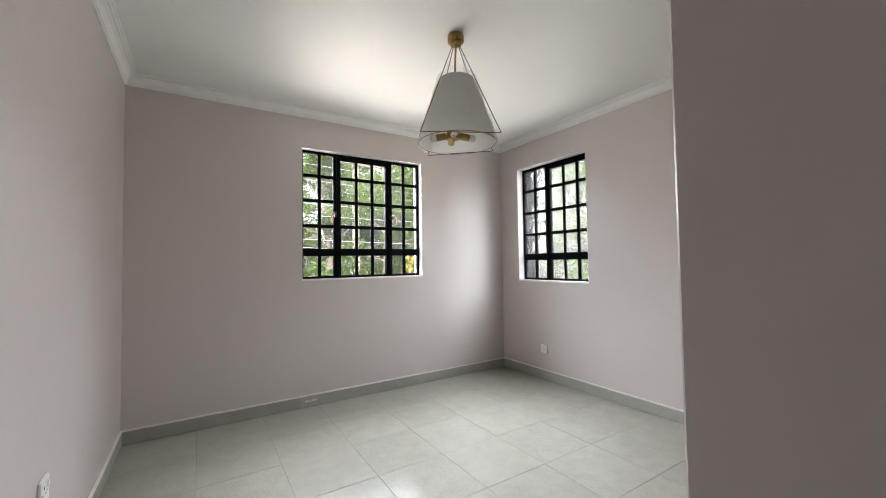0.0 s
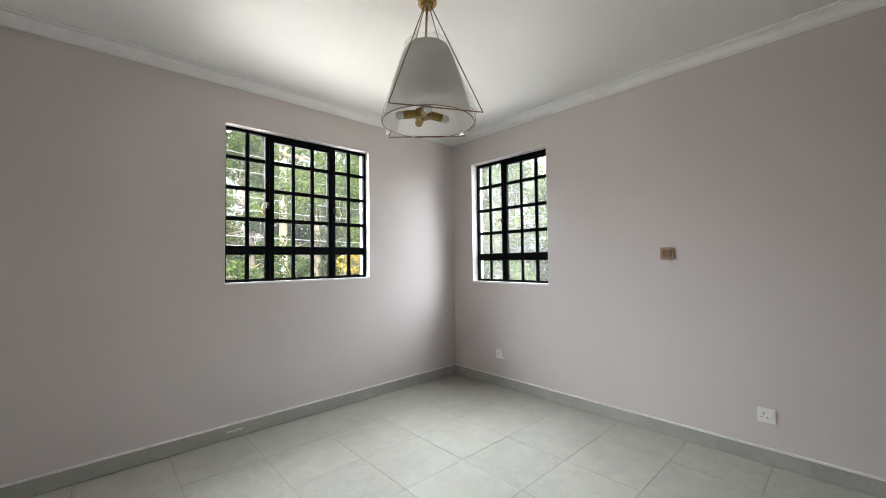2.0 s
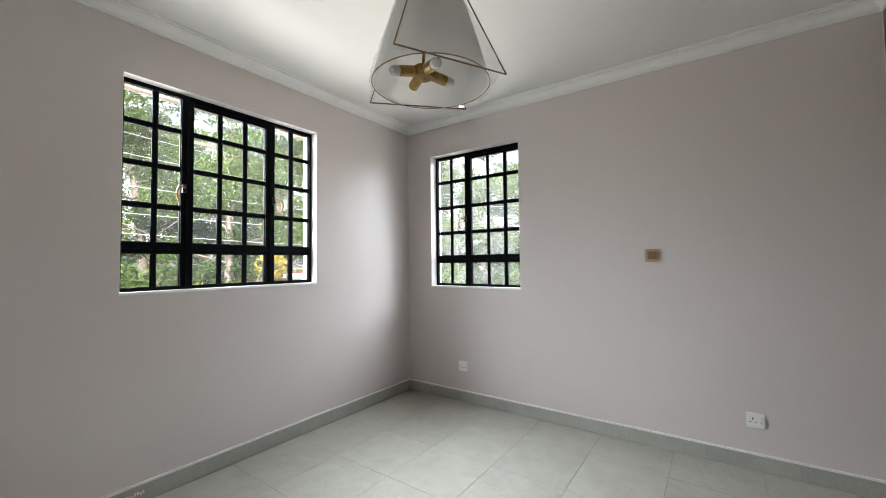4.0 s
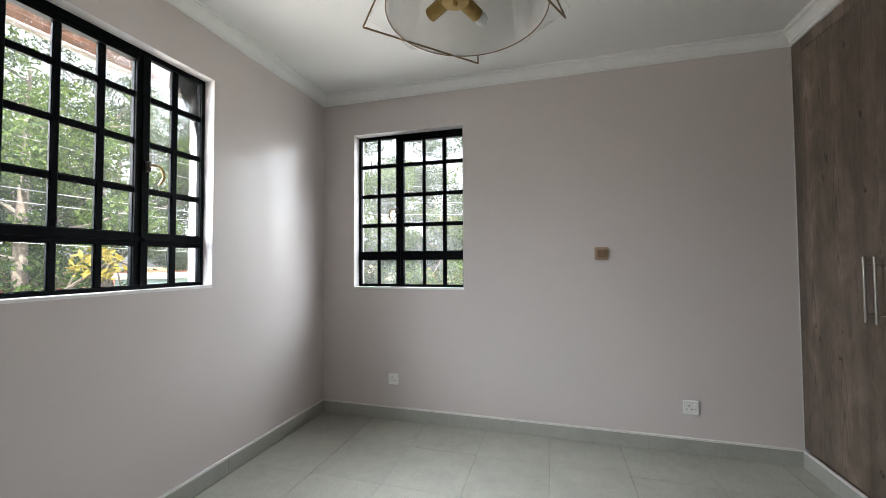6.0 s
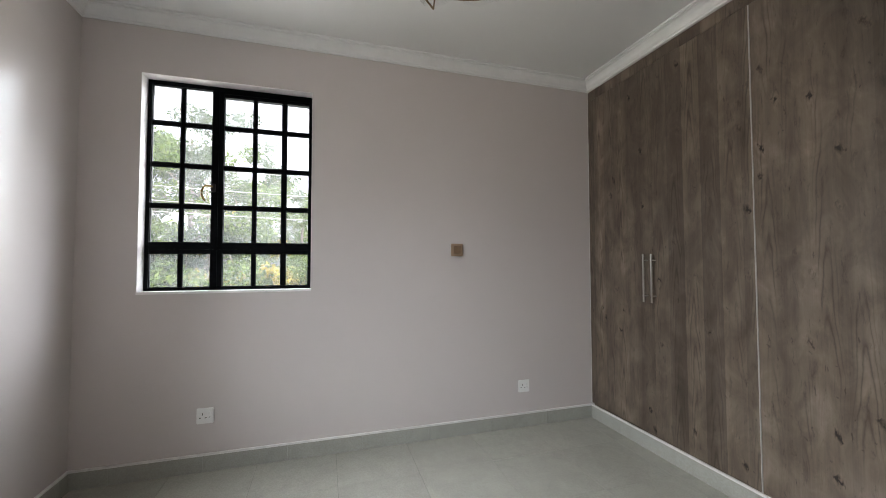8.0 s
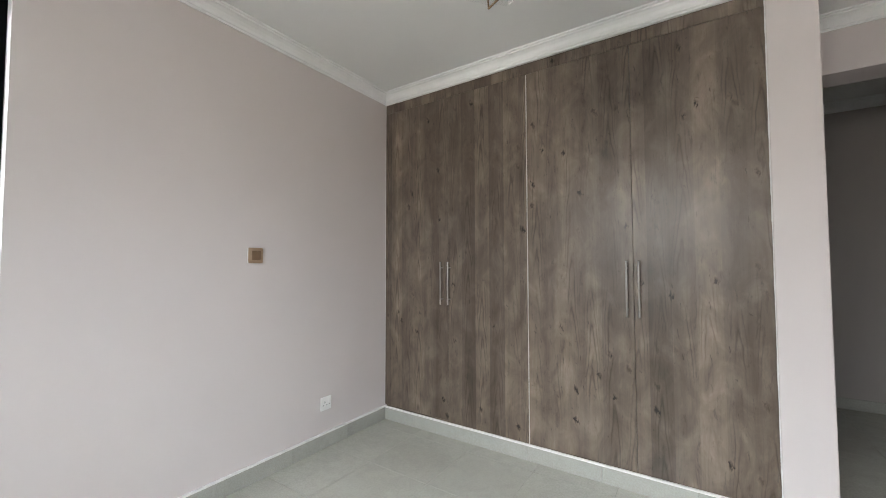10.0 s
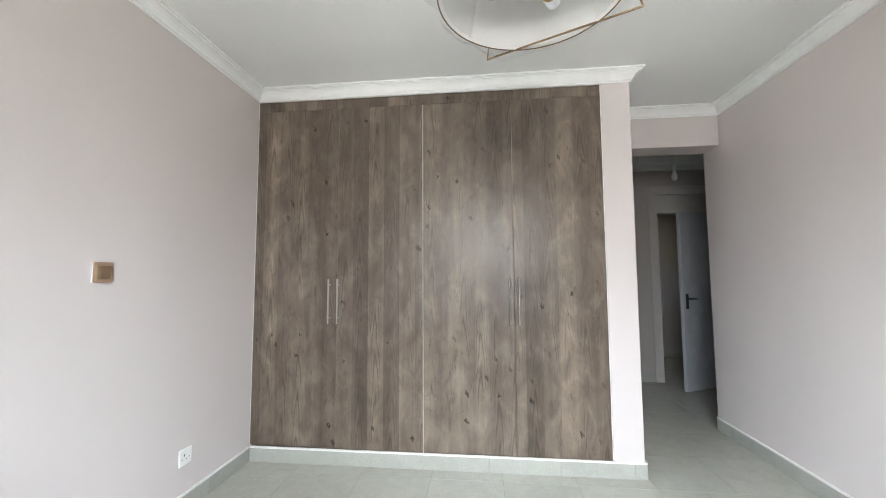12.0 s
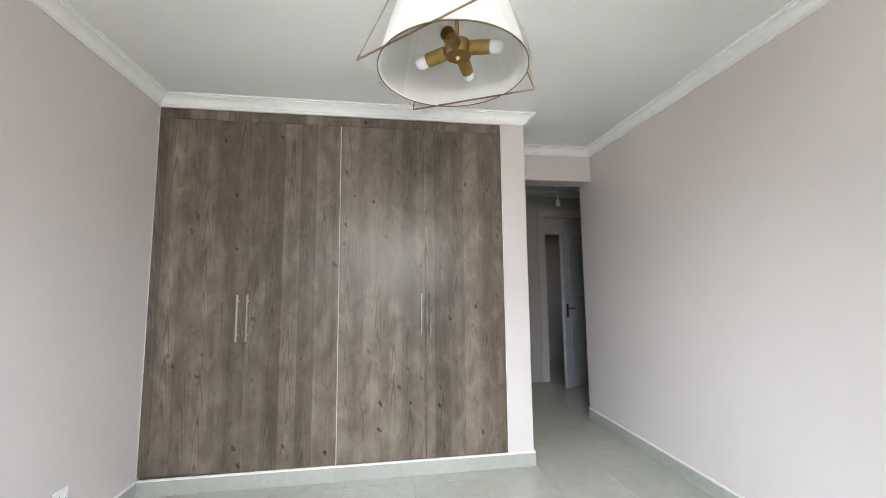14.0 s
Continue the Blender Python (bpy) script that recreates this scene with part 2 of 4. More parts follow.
def shade_cloth():
    m, n, l, b = material("white_shade_fabric", (0.84, 0.835, 0.82), 0.85, 0, 0.2)
    weave = noise_tex(n, l, coords(n, l, (1, 1, 1)), 400, 2)
    l.new(ramp(n, l, noise_tex(n, l, coords(n, l), 7), [(0.3, (0.80, 0.795, 0.78)), (0.7, (0.86, 0.855, 0.84))]), b.inputs["Base Color"])
    bump(n, l, b, weave, 0.15, 0.001)
    t = n.new("ShaderNodeBsdfTranslucent")
    t.inputs[0].default_value = (0.86, 0.855, 0.84, 1)
    x = n.new("ShaderNodeMixShader")
    x.inputs[0].default_value = 0.5
    l.new(b.outputs[0], x.inputs[1])
    l.new(t.outputs[0], x.inputs[2])
    l.new(x.outputs[0], n["Material Output"].inputs[0])
    return m


CLOTH = shade_cloth()


def see_through(name, gloss_rough, haze, relief, scale, tint=(1, 1, 1), ior=1.45, gloss_share=1.0):
    """Thin clear sheet: see-through, a Fresnel gloss and a little dust."""
    m, n, l, b = material(name, (1, 1, 1), 0.1)
    n.remove(b)
    v = coords(n, l)
    u = n.new("ShaderNodeBump")
    u.inputs["Strength"].default_value, u.inputs["Distance"].default_value = relief, 0.004
    l.new(noise_tex(n, l, v, scale, 3, 0.6, 0.6), u.inputs["Height"])
    clear = n.new("ShaderNodeBsdfTransparent")
    clear.inputs[0].default_value = (*tint, 1)
    gloss = n.new("ShaderNodeBsdfGlossy")
    gloss.inputs["Roughness"].default_value = gloss_rough
    l.new(u.outputs[0], gloss.inputs["Normal"])
    dust = n.new("ShaderNodeBsdfTranslucent")
    dust.inputs[0].default_value = (0.9, 0.9, 0.88, 1)
    fres = n.new("ShaderNodeFresnel")
    fres.inputs[0].default_value = ior
    a, c = n.new("ShaderNodeMixShader"), n.new("ShaderNodeMixShader")
    smear = ramp(n, l, noise_tex(n, l, v, 6, 5, 0.6), [(0.3, (haze * 0.5,) * 3), (0.75, (haze * 1.6,) * 3)])
    l.new(smear, a.inputs[0])
    l.new(clear.outputs[0], a.inputs[1])
    l.new(dust.outputs[0], a.inputs[2])
    thin = n.new("ShaderNodeMath")
    thin.operation = "MULTIPLY"
    thin.inputs[1].default_value = gloss_share
    l.new(fres.outputs[0], thin.inputs[0])
    l.new(thin.outputs[0], c.inputs[0])
    l.new(a.outputs[0], c.inputs[1])
    l.new(gloss.outputs[0], c.inputs[2])
    l.new(c.outputs[0], n["Material Output"].inputs[0])
    return m


GLASS = see_through("clear_window_glass", 0.03, 0.003, 0.05, 6)
DUSTY = see_through("dusty_window_glass", 0.05, 0.022, 0.15, 12)
FILM = see_through("clear_plastic_film", 0.10, 0.05, 0.8, 26, gloss_share=0.3)


def leaf_material(name, a, b_col, c):
    m, n, l, b = material(name, a, 0.65, 0, 0.15)
    geo = n.new("ShaderNodeNewGeometry")
    col = ramp(n, l, geo.outputs["Random Per Island"], [(0.0, a), (0.55, b_col), (1.0, c)])
    l.new(col, b.inputs["Base Color"])
    t = n.new("ShaderNodeBsdfTranslucent")
    l.new(mix(n, l, 1.0, col, (1.5, 1.6, 0.8), "MULTIPLY"), t.inputs[0])
    x = n.new("ShaderNodeMixShader")
    x.inputs[0].default_value = 0.4
    l.new(b.outputs[0], x.inputs[1])
    l.new(t.outputs[0], x.inputs[2])
    l.new(x.outputs[0], n["Material Output"].inputs[0])
    return m


LEAF = leaf_material("tree_leaves", (0.026, 0.046, 0.014), (0.058, 0.094, 0.024), (0.115, 0.150, 0.036))
LEAF_DARK = leaf_material("dark_tree_leaves", (0.016, 0.028, 0.017), (0.034, 0.053, 0.026), (0.062, 0.085, 0.038))
LEAF_YELLOW = leaf_material("yellow_shrub_leaves", (0.16, 0.13, 0.03), (0.26, 0.21, 0.04), (0.36, 0.27, 0.05))
BARK = plain("grey_bark", (0.14, 0.115, 0.09), 0.9, vary=0.35, scale=14, relief=0.6)
POLE = plain("cream_concrete_pole", (0.62, 0.54, 0.40), 0.85, vary=0.12, scale=10, relief=0.2)
CABLE = plain("grey_cable", (0.42, 0.42, 0.41), 0.5, vary=0.1)
SOFFIT = plain("orange_brown_varnished_board", (0.21, 0.065, 0.018), 0.55, vary=0.35, scale=12, relief=0.1)
FASCIA = plain("white_fascia_paint", (0.66, 0.62, 0.56), 0.5, vary=0.06)
ROOF_RED = plain("rusty_red_roof_sheet", (0.34, 0.10, 0.06), 0.6, vary=0.35, scale=3, relief=0.2)
TEAL = plain("pale_teal_wall", (0.45, 0.58, 0.58), 0.8, vary=0.12, scale=2, relief=0.2)
SOIL = plain("dry_grass_and_soil", (0.16, 0.14, 0.07), 0.95, vary=0.45, scale=1.2, relief=0.5)


# ---- building helpers ----
def box(bm, lo, hi):
    """A closed box between two corners."""
    (x0, y0, z0), (x1, y1, z1) = lo, hi
    v = [bm.verts.new(p) for p in ((x0, y0, z0), (x1, y0, z0), (x1, y1, z0), (x0, y1, z0), (x0, y0, z1), (x1, y0, z1), (x1, y1, z1), (x0, y1, z1))]
    for f in ((3, 2, 1, 0), (4, 5, 6, 7), (0, 1, 5, 4), (1, 2, 6, 5), (2, 3, 7, 6), (3, 0, 4, 7)):
        bm.faces.new([v[i] for i in f])
    return bm


def boxes(*pairs):
    bm = bmesh.new()
    for lo, hi in pairs:
        box(bm, lo, hi)
    return bm


def rounded(lo, hi, r=0.002, seg=1):
    bm = box(bmesh.new(), lo, hi)
    bmesh.ops.bevel(bm, geom=bm.edges[:], offset=r, segments=seg, affect="EDGES")
    return bm


def lathe(bm, profile, m=Matrix(), n=32, close=True):
    """A body of revolution about z from (radius, height) pairs."""
    rings = []
    for r, z in profile:
        rings.append([bm.verts.new(m @ Vector((r * math.cos(2 * math.pi * i / n), r * math.sin(2 * math.pi * i / n), z))) for i in range(n)])
    for a, b in zip(rings, rings[1:]):
        for i in range(n):
            bm.faces.new((a[i], a[(i + 1) % n], b[(i + 1) % n], b[i]))
    if close:
        bm.faces.new(rings[0][::-1])
        bm.faces.new(rings[-1])
    return bm


def tube(bm, points, radii, n=8):
    """A round bar along points, with a radius for each point."""
    if isinstance(radii, (int, float)):
        radii = [radii] * len(points)
    pts = [Vector(p) for p in points]
    rings = []
    for i, p in enumerate(pts):
        d = (pts[min(i + 1, len(pts) - 1)] - pts[max(i - 1, 0)]).normalized()
        q = d.to_track_quat("Z", "Y")
        rings.append([bm.verts.new(p + q @ Vector((radii[i] * math.cos(2 * math.pi * k / n), radii[i] * math.sin(2 * math.pi * k / n), 0))) for k in range(n)])
    for a, b in zip(rings, rings[1:]):
        for k in range(n):
            bm.faces.new((a[k], a[(k + 1) % n], b[(k + 1) % n], b[k]))
    bm.faces.new(rings[0][::-1])
    bm.faces.new(rings[-1])
    return bm


def to_mesh(name, bm, mat, smooth=False):
    bmesh.ops.recalc_face_normals(bm, faces=bm.faces[:])
    me = bpy.data.meshes.new(name)
    bm.to_mesh(me)
    bm.free()
    me.materials.append(mat)
    if smooth:
        for p in me.polygons:
            p.use_smooth = True
        me.set_sharp_from_angle(angle=radians(40))
    return me


def part(name, bm, mat, parent=None, label="", smooth=False):
    """Links a bmesh as one mesh object, under a thing or a part."""
    ob = new(name, to_mesh(name, bm, mat, smooth))
    ob.parent = parent
    if label:
        ob["label"] = label
    return ob


def thing(name, m, label, category, group="", kind=""):
    ob = new(name)
    ob.empty_display_size = 0.1
    ob.matrix_basis = m
    return tagged(ob, label, category, group, kind)


def structure(name, bm, mat, label, category, smooth=False):
    return tagged(part(name, bm, mat, None, "", smooth), label, category, "", "structure")


# ---- the room ----
XW, XE, YN, YW = -0.43, 3.065, 3.493, 0.245      # west, east, north walls and wardrobe front
XP0, XP1 = 0.478, 0.665                           # pillar beside the wardrobe
YH0, YH1 = -0.616, -0.39                         # header over the passage
H, T = 2.598, 0.17
NX0, NX1, NZ0, NZ1 = 0.78, 1.978, 1.096, 2.258   # north window opening
EY0, EY1, EZ0, EZ1 = 2.300, 3.213, 1.020, 2.260  # east window opening
HY = -2.04                                       # far wall of the hall
DX0, DX1, DZ = -1.48, -0.60, 2.28                # hall door opening


def holed_wall_y(y0, y1, x0, x1, z1, ox0, ox1, oz0, oz1):
    pairs = [((x0, y0, 0), (ox0, y1, z1)), ((ox1, y0, 0), (x1, y1, z1)), ((ox0, y0, oz1), (ox1, y1, z1))]
    if oz0 > 0:
        pairs.append(((ox0, y0, 0), (ox1, y1, oz0)))
    return boxes(*pairs)


structure("wall_north", holed_wall_y(YN, YN + T, XW - T, XE + T, H, NX0, NX1, NZ0, NZ1), PAINT, "lilac-grey painted plaster wall with a window", "wall")
structure("wall_east", boxes(((XE, YH0, 0), (XE + T, EY0, H)), ((XE, EY1, 0), (XE + T, YN, H)), ((XE, EY0, 0), (XE + T, EY1, EZ0)), ((XE, EY0, EZ1), (XE + T, EY1, H))), PAINT, "lilac-grey painted plaster wall with a window", "wall")
structure("wall_west", boxes(((XW - T, YH0, 0), (XW, YN, H))), PAINT, "plain lilac-grey painted plaster wall", "wall")
structure("wall_pillar", rounded((XP0, YH0, 0), (XP1, YW, H), 0.004), PAINT, "lilac-grey plastered pier beside the wardrobe", "wall")
structure("wall_header", rounded((XW, YH0, 2.28), (XP0, YH1, H), 0.004), PAINT, "lilac-grey painted beam over the passage", "wall")
structure("wall_wardrobe_back", boxes(((XP1, YH0, 0), (XE, YH0 + 0.15, H))), PAINT, "plain wall behind the wardrobe", "wall")
structure("wall_hall_south", holed_wall_y(HY - 0.15, HY, -2.2, 1.8, H, DX0, DX1, 0, DZ), HALL_PAINT_SHADED, "hall wall with its dimness in the paint colour, and a doorway", "wall")
structure("wall_hall_north", boxes(((-2.2, YH0, 0), (XW - T, YH0 + 0.15, H))), HALL_PAINT_SHADED, "plain hall wall", "wall")
# out of view; its opening is added to light the room beyond the hall
structure("wall_hall_west", boxes(((-2.35, -4.0, 0), (-2.2, -3.4, H)), ((-2.35, -3.1, 0), (-2.2, YH0 + 0.15, H)), ((-2.35, -3.4, 0), (-2.2, -3.1, 1.2)), ((-2.35, -3.4, 1.60), (-2.2, -3.1, H))), HALL_PAINT_SHADED, "plain unseen wall with an opening added to let daylight in", "wall")
structure("wall_hall_east", boxes(((1.8, -4.0, 0), (1.95, YH0, H))), HALL_PAINT_SHADED, "plain hall wall", "wall")
structure("wall_far_room", boxes(((-2.2, -3.70, 0), (1.8, -3.55, H))), HALL_PAINT_SHADED, "plain wall of the room beyond the hall", "wall")
structure("ceiling", boxes(((-2.35, -4.0, H), (XE + T, YN + T, H + 0.15))), CEILING, "smooth white painted ceiling", "ceiling")
structure("reveal_north", boxes(((NX0 - 0.001, YN - 0.001, NZ0 - 0.012), (NX1 + 0.001, YN + T - 0.01, NZ0 + 0.002)), ((NX0 - 0.001, YN + 0.001, NZ1 - 0.002), (NX1 + 0.001, YN + T - 0.01, NZ1 + 0.01)),
          ((NX0 - 0.01, YN + 0.001, NZ0 + 0.002), (NX0 + 0.002, YN + T - 0.01, NZ1 - 0.002)), ((NX1 - 0.002, YN + 0.001, NZ0 + 0.002), (NX1 + 0.01, YN + T - 0.01, NZ1 - 0.002))), REVEAL, "white painted window reveal", "window reveal")
structure("reveal_east", boxes(((XE - 0.001, EY0 - 0.001, EZ0 - 0.012), (XE + T - 0.01, EY1 + 0.001, EZ0 + 0.002)), ((XE + 0.001, EY0 - 0.001, EZ1 - 0.002), (XE + T - 0.01, EY1 + 0.001, EZ1 + 0.01)),
          ((XE + 0.001, EY0 - 0.01, EZ0 + 0.002), (XE + T - 0.01, EY0 + 0.002, EZ1 - 0.002)), ((XE + 0.001, EY1 - 0.002, EZ0 + 0.002), (XE + T - 0.01, EY1 + 0.01, EZ1 - 0.002))), REVEAL, "white painted window reveal", "window reveal")


def sweep_loop(points, profile, closed=True):
    """A moulding along a plan line, with mitred corners; profile: (distance to the left of the line, height)."""
    bm, n, rings = bmesh.new(), len(points), []
    for i, p in enumerate(points):
        p = Vector(p)
        a = (p - Vector(points[i - 1])).normalized() if closed or i else None
        b = (Vector(points[(i + 1) % n]) - p).normalized() if closed or i < n - 1 else None
        a, b = a or b, b or a
        na, nb = Vector((-a.y, a.x)), Vector((-b.y, b.x))
        m = (na + nb) / max(0.2, 1 + na.dot(nb))
        rings.append([bm.verts.new((p.x + m.x * d, p.y + m.y * d, z)) for d, z in profile])
    k = len(profile)
    for i in range(n if closed else n - 1):
        a, b = rings[i], rings[(i + 1) % n]
        for j in range(k):
            bm.faces.new((a[j], a[(j + 1) % k], b[(j + 1) % k], b[j]))
    if not closed:
        bm.faces.new(rings[0])
        bm.faces.new(rings[-1][::-1])
    return bm


ROOM = [(XW, YH1), (XP0, YH1), (XP0, YW), (XE, YW), (XE, YN), (XW, YN)]   # counter-clockwise
CORNICE = [(0.0, H - 0.074), (0.008, H - 0.074), (0.010, H - 0.064), (0.016, H - 0.061), (0.022, H - 0.046), (0.034, H - 0.031), (0.050, H - 0.021),
           (0.061, H - 0.018), (0.063, H - 0.010), (0.074, H - 0.008), (0.076, H), (0.0, H)]
structure("cornice", sweep_loop(ROOM, CORNICE), GYPSUM, "white moulded gypsum cornice round the ceiling", "cornice")
structure("cornice_hall", sweep_loop([(1.8, HY), (-2.2, HY)][::-1], CORNICE, False), GYPSUM, "white moulded cornice in the hall", "cornice")


# ---- windows ----
def window(name, m, label, wide, high, cols, rows, posts, rail, thick_top, hooks, glass, glass_label):
    """A black steel window: x along the wall, y into the wall, z up from the opening's lower corner.
    cols, rows: (centre, width) of the thin bars; posts: the thick uprights; rail: the thick cross rail."""
    w = thing(name, m, label, "window", "", "structure")
    d0, d1 = 0.0, 0.034
    edge = 0.022
    fr = boxes(((0, d0, 0), (edge, d1, high)), ((wide - edge, d0, 0), (wide, d1, high)), ((edge, d0, 0), (wide - edge, d1, 0.02)), ((edge, d0, high - 0.026), (wide - edge, d1, high)))
    part("window_frame", fr, BLACK, w)
    for c, k in posts:
        bm = rounded((c - k / 2, d0 - 0.004, 0.02), (c + k / 2, d1 + 0.004, high - 0.026), 0.003)
        box(bm, (c - 0.006, d0 - 0.010, 0.02), (c + 0.006, d0 - 0.004, high - 0.03))
        part("post", bm, BLACK, w)
    bm = rounded((edge, d0 - 0.003, rail[0] - rail[1] / 2), (wide - edge, d1 + 0.002, rail[0] + rail[1] / 2), 0.003)
    box(bm, (edge, d0 - 0.010, rail[0] - 0.008), (wide - edge, d0 - 0.003, rail[0] + 0.008))
    part("rail", bm, BLACK, w)
    for x0, x1, k in thick_top:
        bm = boxes(((x0, d0 - 0.002, high - 0.026 - k), (x1, d1, high - 0.026)))
        box(bm, (x0, d0 - 0.012, high - 0.026 - k * 0.45), (x1, d0 - 0.002, high - 0.026 - k * 0.2))
        part("top_rail", bm, BLACK, w)
    for c, k in cols:
        part("glazing_bar", rounded((c - k / 2, d0 + 0.004, 0.02), (c + k / 2, d1 - 0.004, high - 0.026), 0.003), BLACK, w)
    for c, k in rows:
        part("glazing_bar", rounded((edge, d0 + 0.006, c - k / 2), (wide - edge, d1 - 0.006, c + k / 2), 0.003), BLACK, w)
    xs = sorted([(edge / 2, edge), (wide - edge / 2, edge)] + cols + posts)
    zs = sorted([(0.01, 0.02), (high - 0.013, 0.026), rail] + rows)
    for (a, ka), (b, kb) in zip(xs, xs[1:]):
        for (c, kc), (d, kd) in zip(zs, zs[1:]):
            x0, x1, z0, z1 = a + ka / 2 - 0.004, b - kb / 2 + 0.004, c + kc / 2 - 0.004, d - kd / 2 + 0.004
            pane = part("pane", rounded((x0, 0.016, z0), (x1, 0.020, z1), 0.0008), glass, w, glass_label)
            pane.visible_shadow = False
            bead = boxes(((x0, 0.010, z0), (x0 + 0.007, 0.0158, z1)), ((x1 - 0.007, 0.010, z0), (x1, 0.0158, z1)), ((x0 + 0.007, 0.010, z0), (x1 - 0.007, 0.0158, z0 + 0.007)), ((x0 + 0.007, 0.010, z1 - 0.007), (x1 - 0.007, 0.0158, z1)))
            part("putty_bead", bead, BLACK, pane)
    for x, z, side in hooks:
        f = part("fastener", rounded((x - 0.012, -0.020, z - 0.03), (x + 0.012, -0.004, z + 0.02), 0.003), IRON, w, "black pivot plate")
        bm = tube(bmesh.new(), [(x, -0.022, z), (x + side * 0.018, -0.03, z + 0.004), (x + side * 0.036, -0.036, z + 0.002)], [0.006, 0.006, 0.005])
        tube(bm, [(x + side * (0.034 + 0.016 * math.sin(math.pi * i / 9)), -0.038 - 0.012 * math.sin(math.pi * i / 9), z + 0.004 - 0.095 * i / 9) for i in range(10)], [0.0042 + 0.0032 * math.sin(math.pi * i / 9) for i in range(10)])
        part("lever", bm, BRASS, f, "curved brass lever", True)
    return w


window("window_1", pose(NX0, YN + 0.066, NZ0), "black steel window with small clear panes and brass fasteners", NX1 - NX0, NZ1 - NZ0,
       [(0.168, 0.024), (0.519, 0.024), (0.680, 0.026), (1.023, 0.028)], [(0.935, 0.025), (0.709, 0.025), (0.478, 0.026)],
       [(0.330, 0.066), (0.854, 0.066)], (0.241, 0.062), [(0.363, 0.821, 0.036)], [(0.330 - 0.02, 0.60, -1), (0.854 + 0.02, 0.60, 1)], GLASS, "clear glass pane")
# seen from the room the east window runs from north to south
window("window_2", pose(XE + 0.083, EY1, EZ0, 0, 0, -90), "black steel window with dusty clear panes and brass fastener", EY1 - EY0, EZ1 - EZ0,
       [(0.179, 0.022), (0.572, 0.022), (0.742, 0.028)], [(0.990, 0.026), (0.743, 0.026), (0.500, 0.026)],
       [(0.368, 0.065)], (0.252, 0.066), [(0.401, 0.891, 0.036)], [(0.368 - 0.02, 0.62, -1)], DUSTY, "dusty clear glass pane")


# ---- built-in wardrobe ----
def bar_handle():
    bm = tube(bmesh.new(), [(0, 0, -0.153), (0, 0, -0.151), (0, 0, 0.151), (0, 0, 0.153)], [0.004, 0.006, 0.006, 0.004], 12)
    for z in (-0.112, 0.112):
        tube(bm, [(0, 0, z), (0, -0.034, z)], 0.004, 8)
    return bm


HANDLE = to_mesh("handle", bar_handle(), STEEL, True)
wardrobe = thing("wardrobe", pose(XP1, YW, 0), "built-in wardrobe with four weathered grey-brown wood doors", "wardrobe")
WX = XE - XP1
part("body", boxes(((0.002, -0.55, 0.0), (0.02, -0.024, 2.51)), ((WX - 0.02, -0.55, 0.0), (WX - 0.002, -0.024, 2.51)), ((0.02, -0.55, 0.085), (WX - 0.02, -0.024, 0.10)), ((0.02, -0.55, 2.42), (WX - 0.02, -0.024, 2.44)),
                   ((1.188, -0.55, 0.10), (1.206, -0.024, 2.42))), WOOD, wardrobe)
part("top_filler", rounded((0.003, -0.022, 2.447), (WX - 0.003, -0.002, 2.518), 0.0015), WOOD, wardrobe)
part("edge_strip", rounded((1.1925, -0.024, 0.100), (1.1965, 0.0005, 2.444), 0.0008), EDGE, wardrobe, "pale metal strip between the door pairs")
for x0, x1, z0, hx in ((0.003, 0.5872, 0.102, 0.559), (0.5892, 1.1915, 0.104, 0.619), (1.1975, 1.7942, 0.102, 1.779), (1.7951, WX - 0.003, 0.110, 1.842)):
    door = part("door", rounded((x0, -0.022, z0), (x1, -0.003, 2.4455), 0.0008), WOOD, wardrobe)
    h = new("handle", HANDLE)
    h.parent, h.location = door, (hx, 0.032, 1.083)
    h["label"] = "slim brushed steel bar handle"


def bead(points, seed):
    """A hand-laid line of filler, uneven in width."""
    r = random.Random(seed)
    n = 60
    pts = [Vector(points[0]).lerp(Vector(points[1]), i / n) for i in range(n + 1)]
    return tube(bmesh.new(), pts, [0.0016 + 0.0022 * r.random() ** 2 for _ in pts], 6)


for k, ends in enumerate((((XE - 0.001, YW, 0.11), (XE - 0.001, YW, 2.522)), ((XP1 + 0.001, YW, 2.522), (XE, YW, 2.522)), ((XP1 + 0.001, YW, 0.11), (XP1 + 0.001, YW, 2.52)))):
    structure("trim_filler", bead(ends, k), CAP, "uneven white filler line round the wardrobe", "trim")


# ---- pendant lamp ----
LX, LY = 1.328, 1.892
lamp = thing("pendant_lamp", pose(LX, LY, H), "white conical shade in a square brass wire frame under plastic film", "pendant lamp")
part("canopy", lathe(bmesh.new(), [(0.012, -0.060), (0.034, -0.058), (0.036, -0.046), (0.046, -0.044), (0.049, -0.040), (0.049, -0.004), (0.046, 0.0)]), BRASS, lamp, "round aged brass ceiling rose", True)
part("rod", tube(bmesh.new(), [(0, 0, -0.058), (-0.012, 0.030, -0.590)], 0.006, 12), BRASS, lamp, "brass rod", True)
SQ = [Vector((x, y, -0.657)) for x, y in ((0.290, 0.020), (-0.022, 0.318), (-0.296, -0.074), (0.104, -0.276))]   # two bent frames, each with one rail
for i in range(4):
    top = Vector((SQ[i].x * 0.07, SQ[i].y * 0.07, -0.055))
    part("frame_wire", tube(bmesh.new(), [top, SQ[i]], 0.0026, 8), BRONZE, lamp, "", True)
    if i % 2 == 0:
        part("frame_rail", tube(bmesh.new(), [SQ[i], SQ[i + 1]], 0.0030, 8), BRONZE, lamp, "", True)
prof = []
for i in range(15):
    f = i / 14
    prof.append((0.110 + 0.122 * f ** 0.85, -0.278 - 0.380 * f))
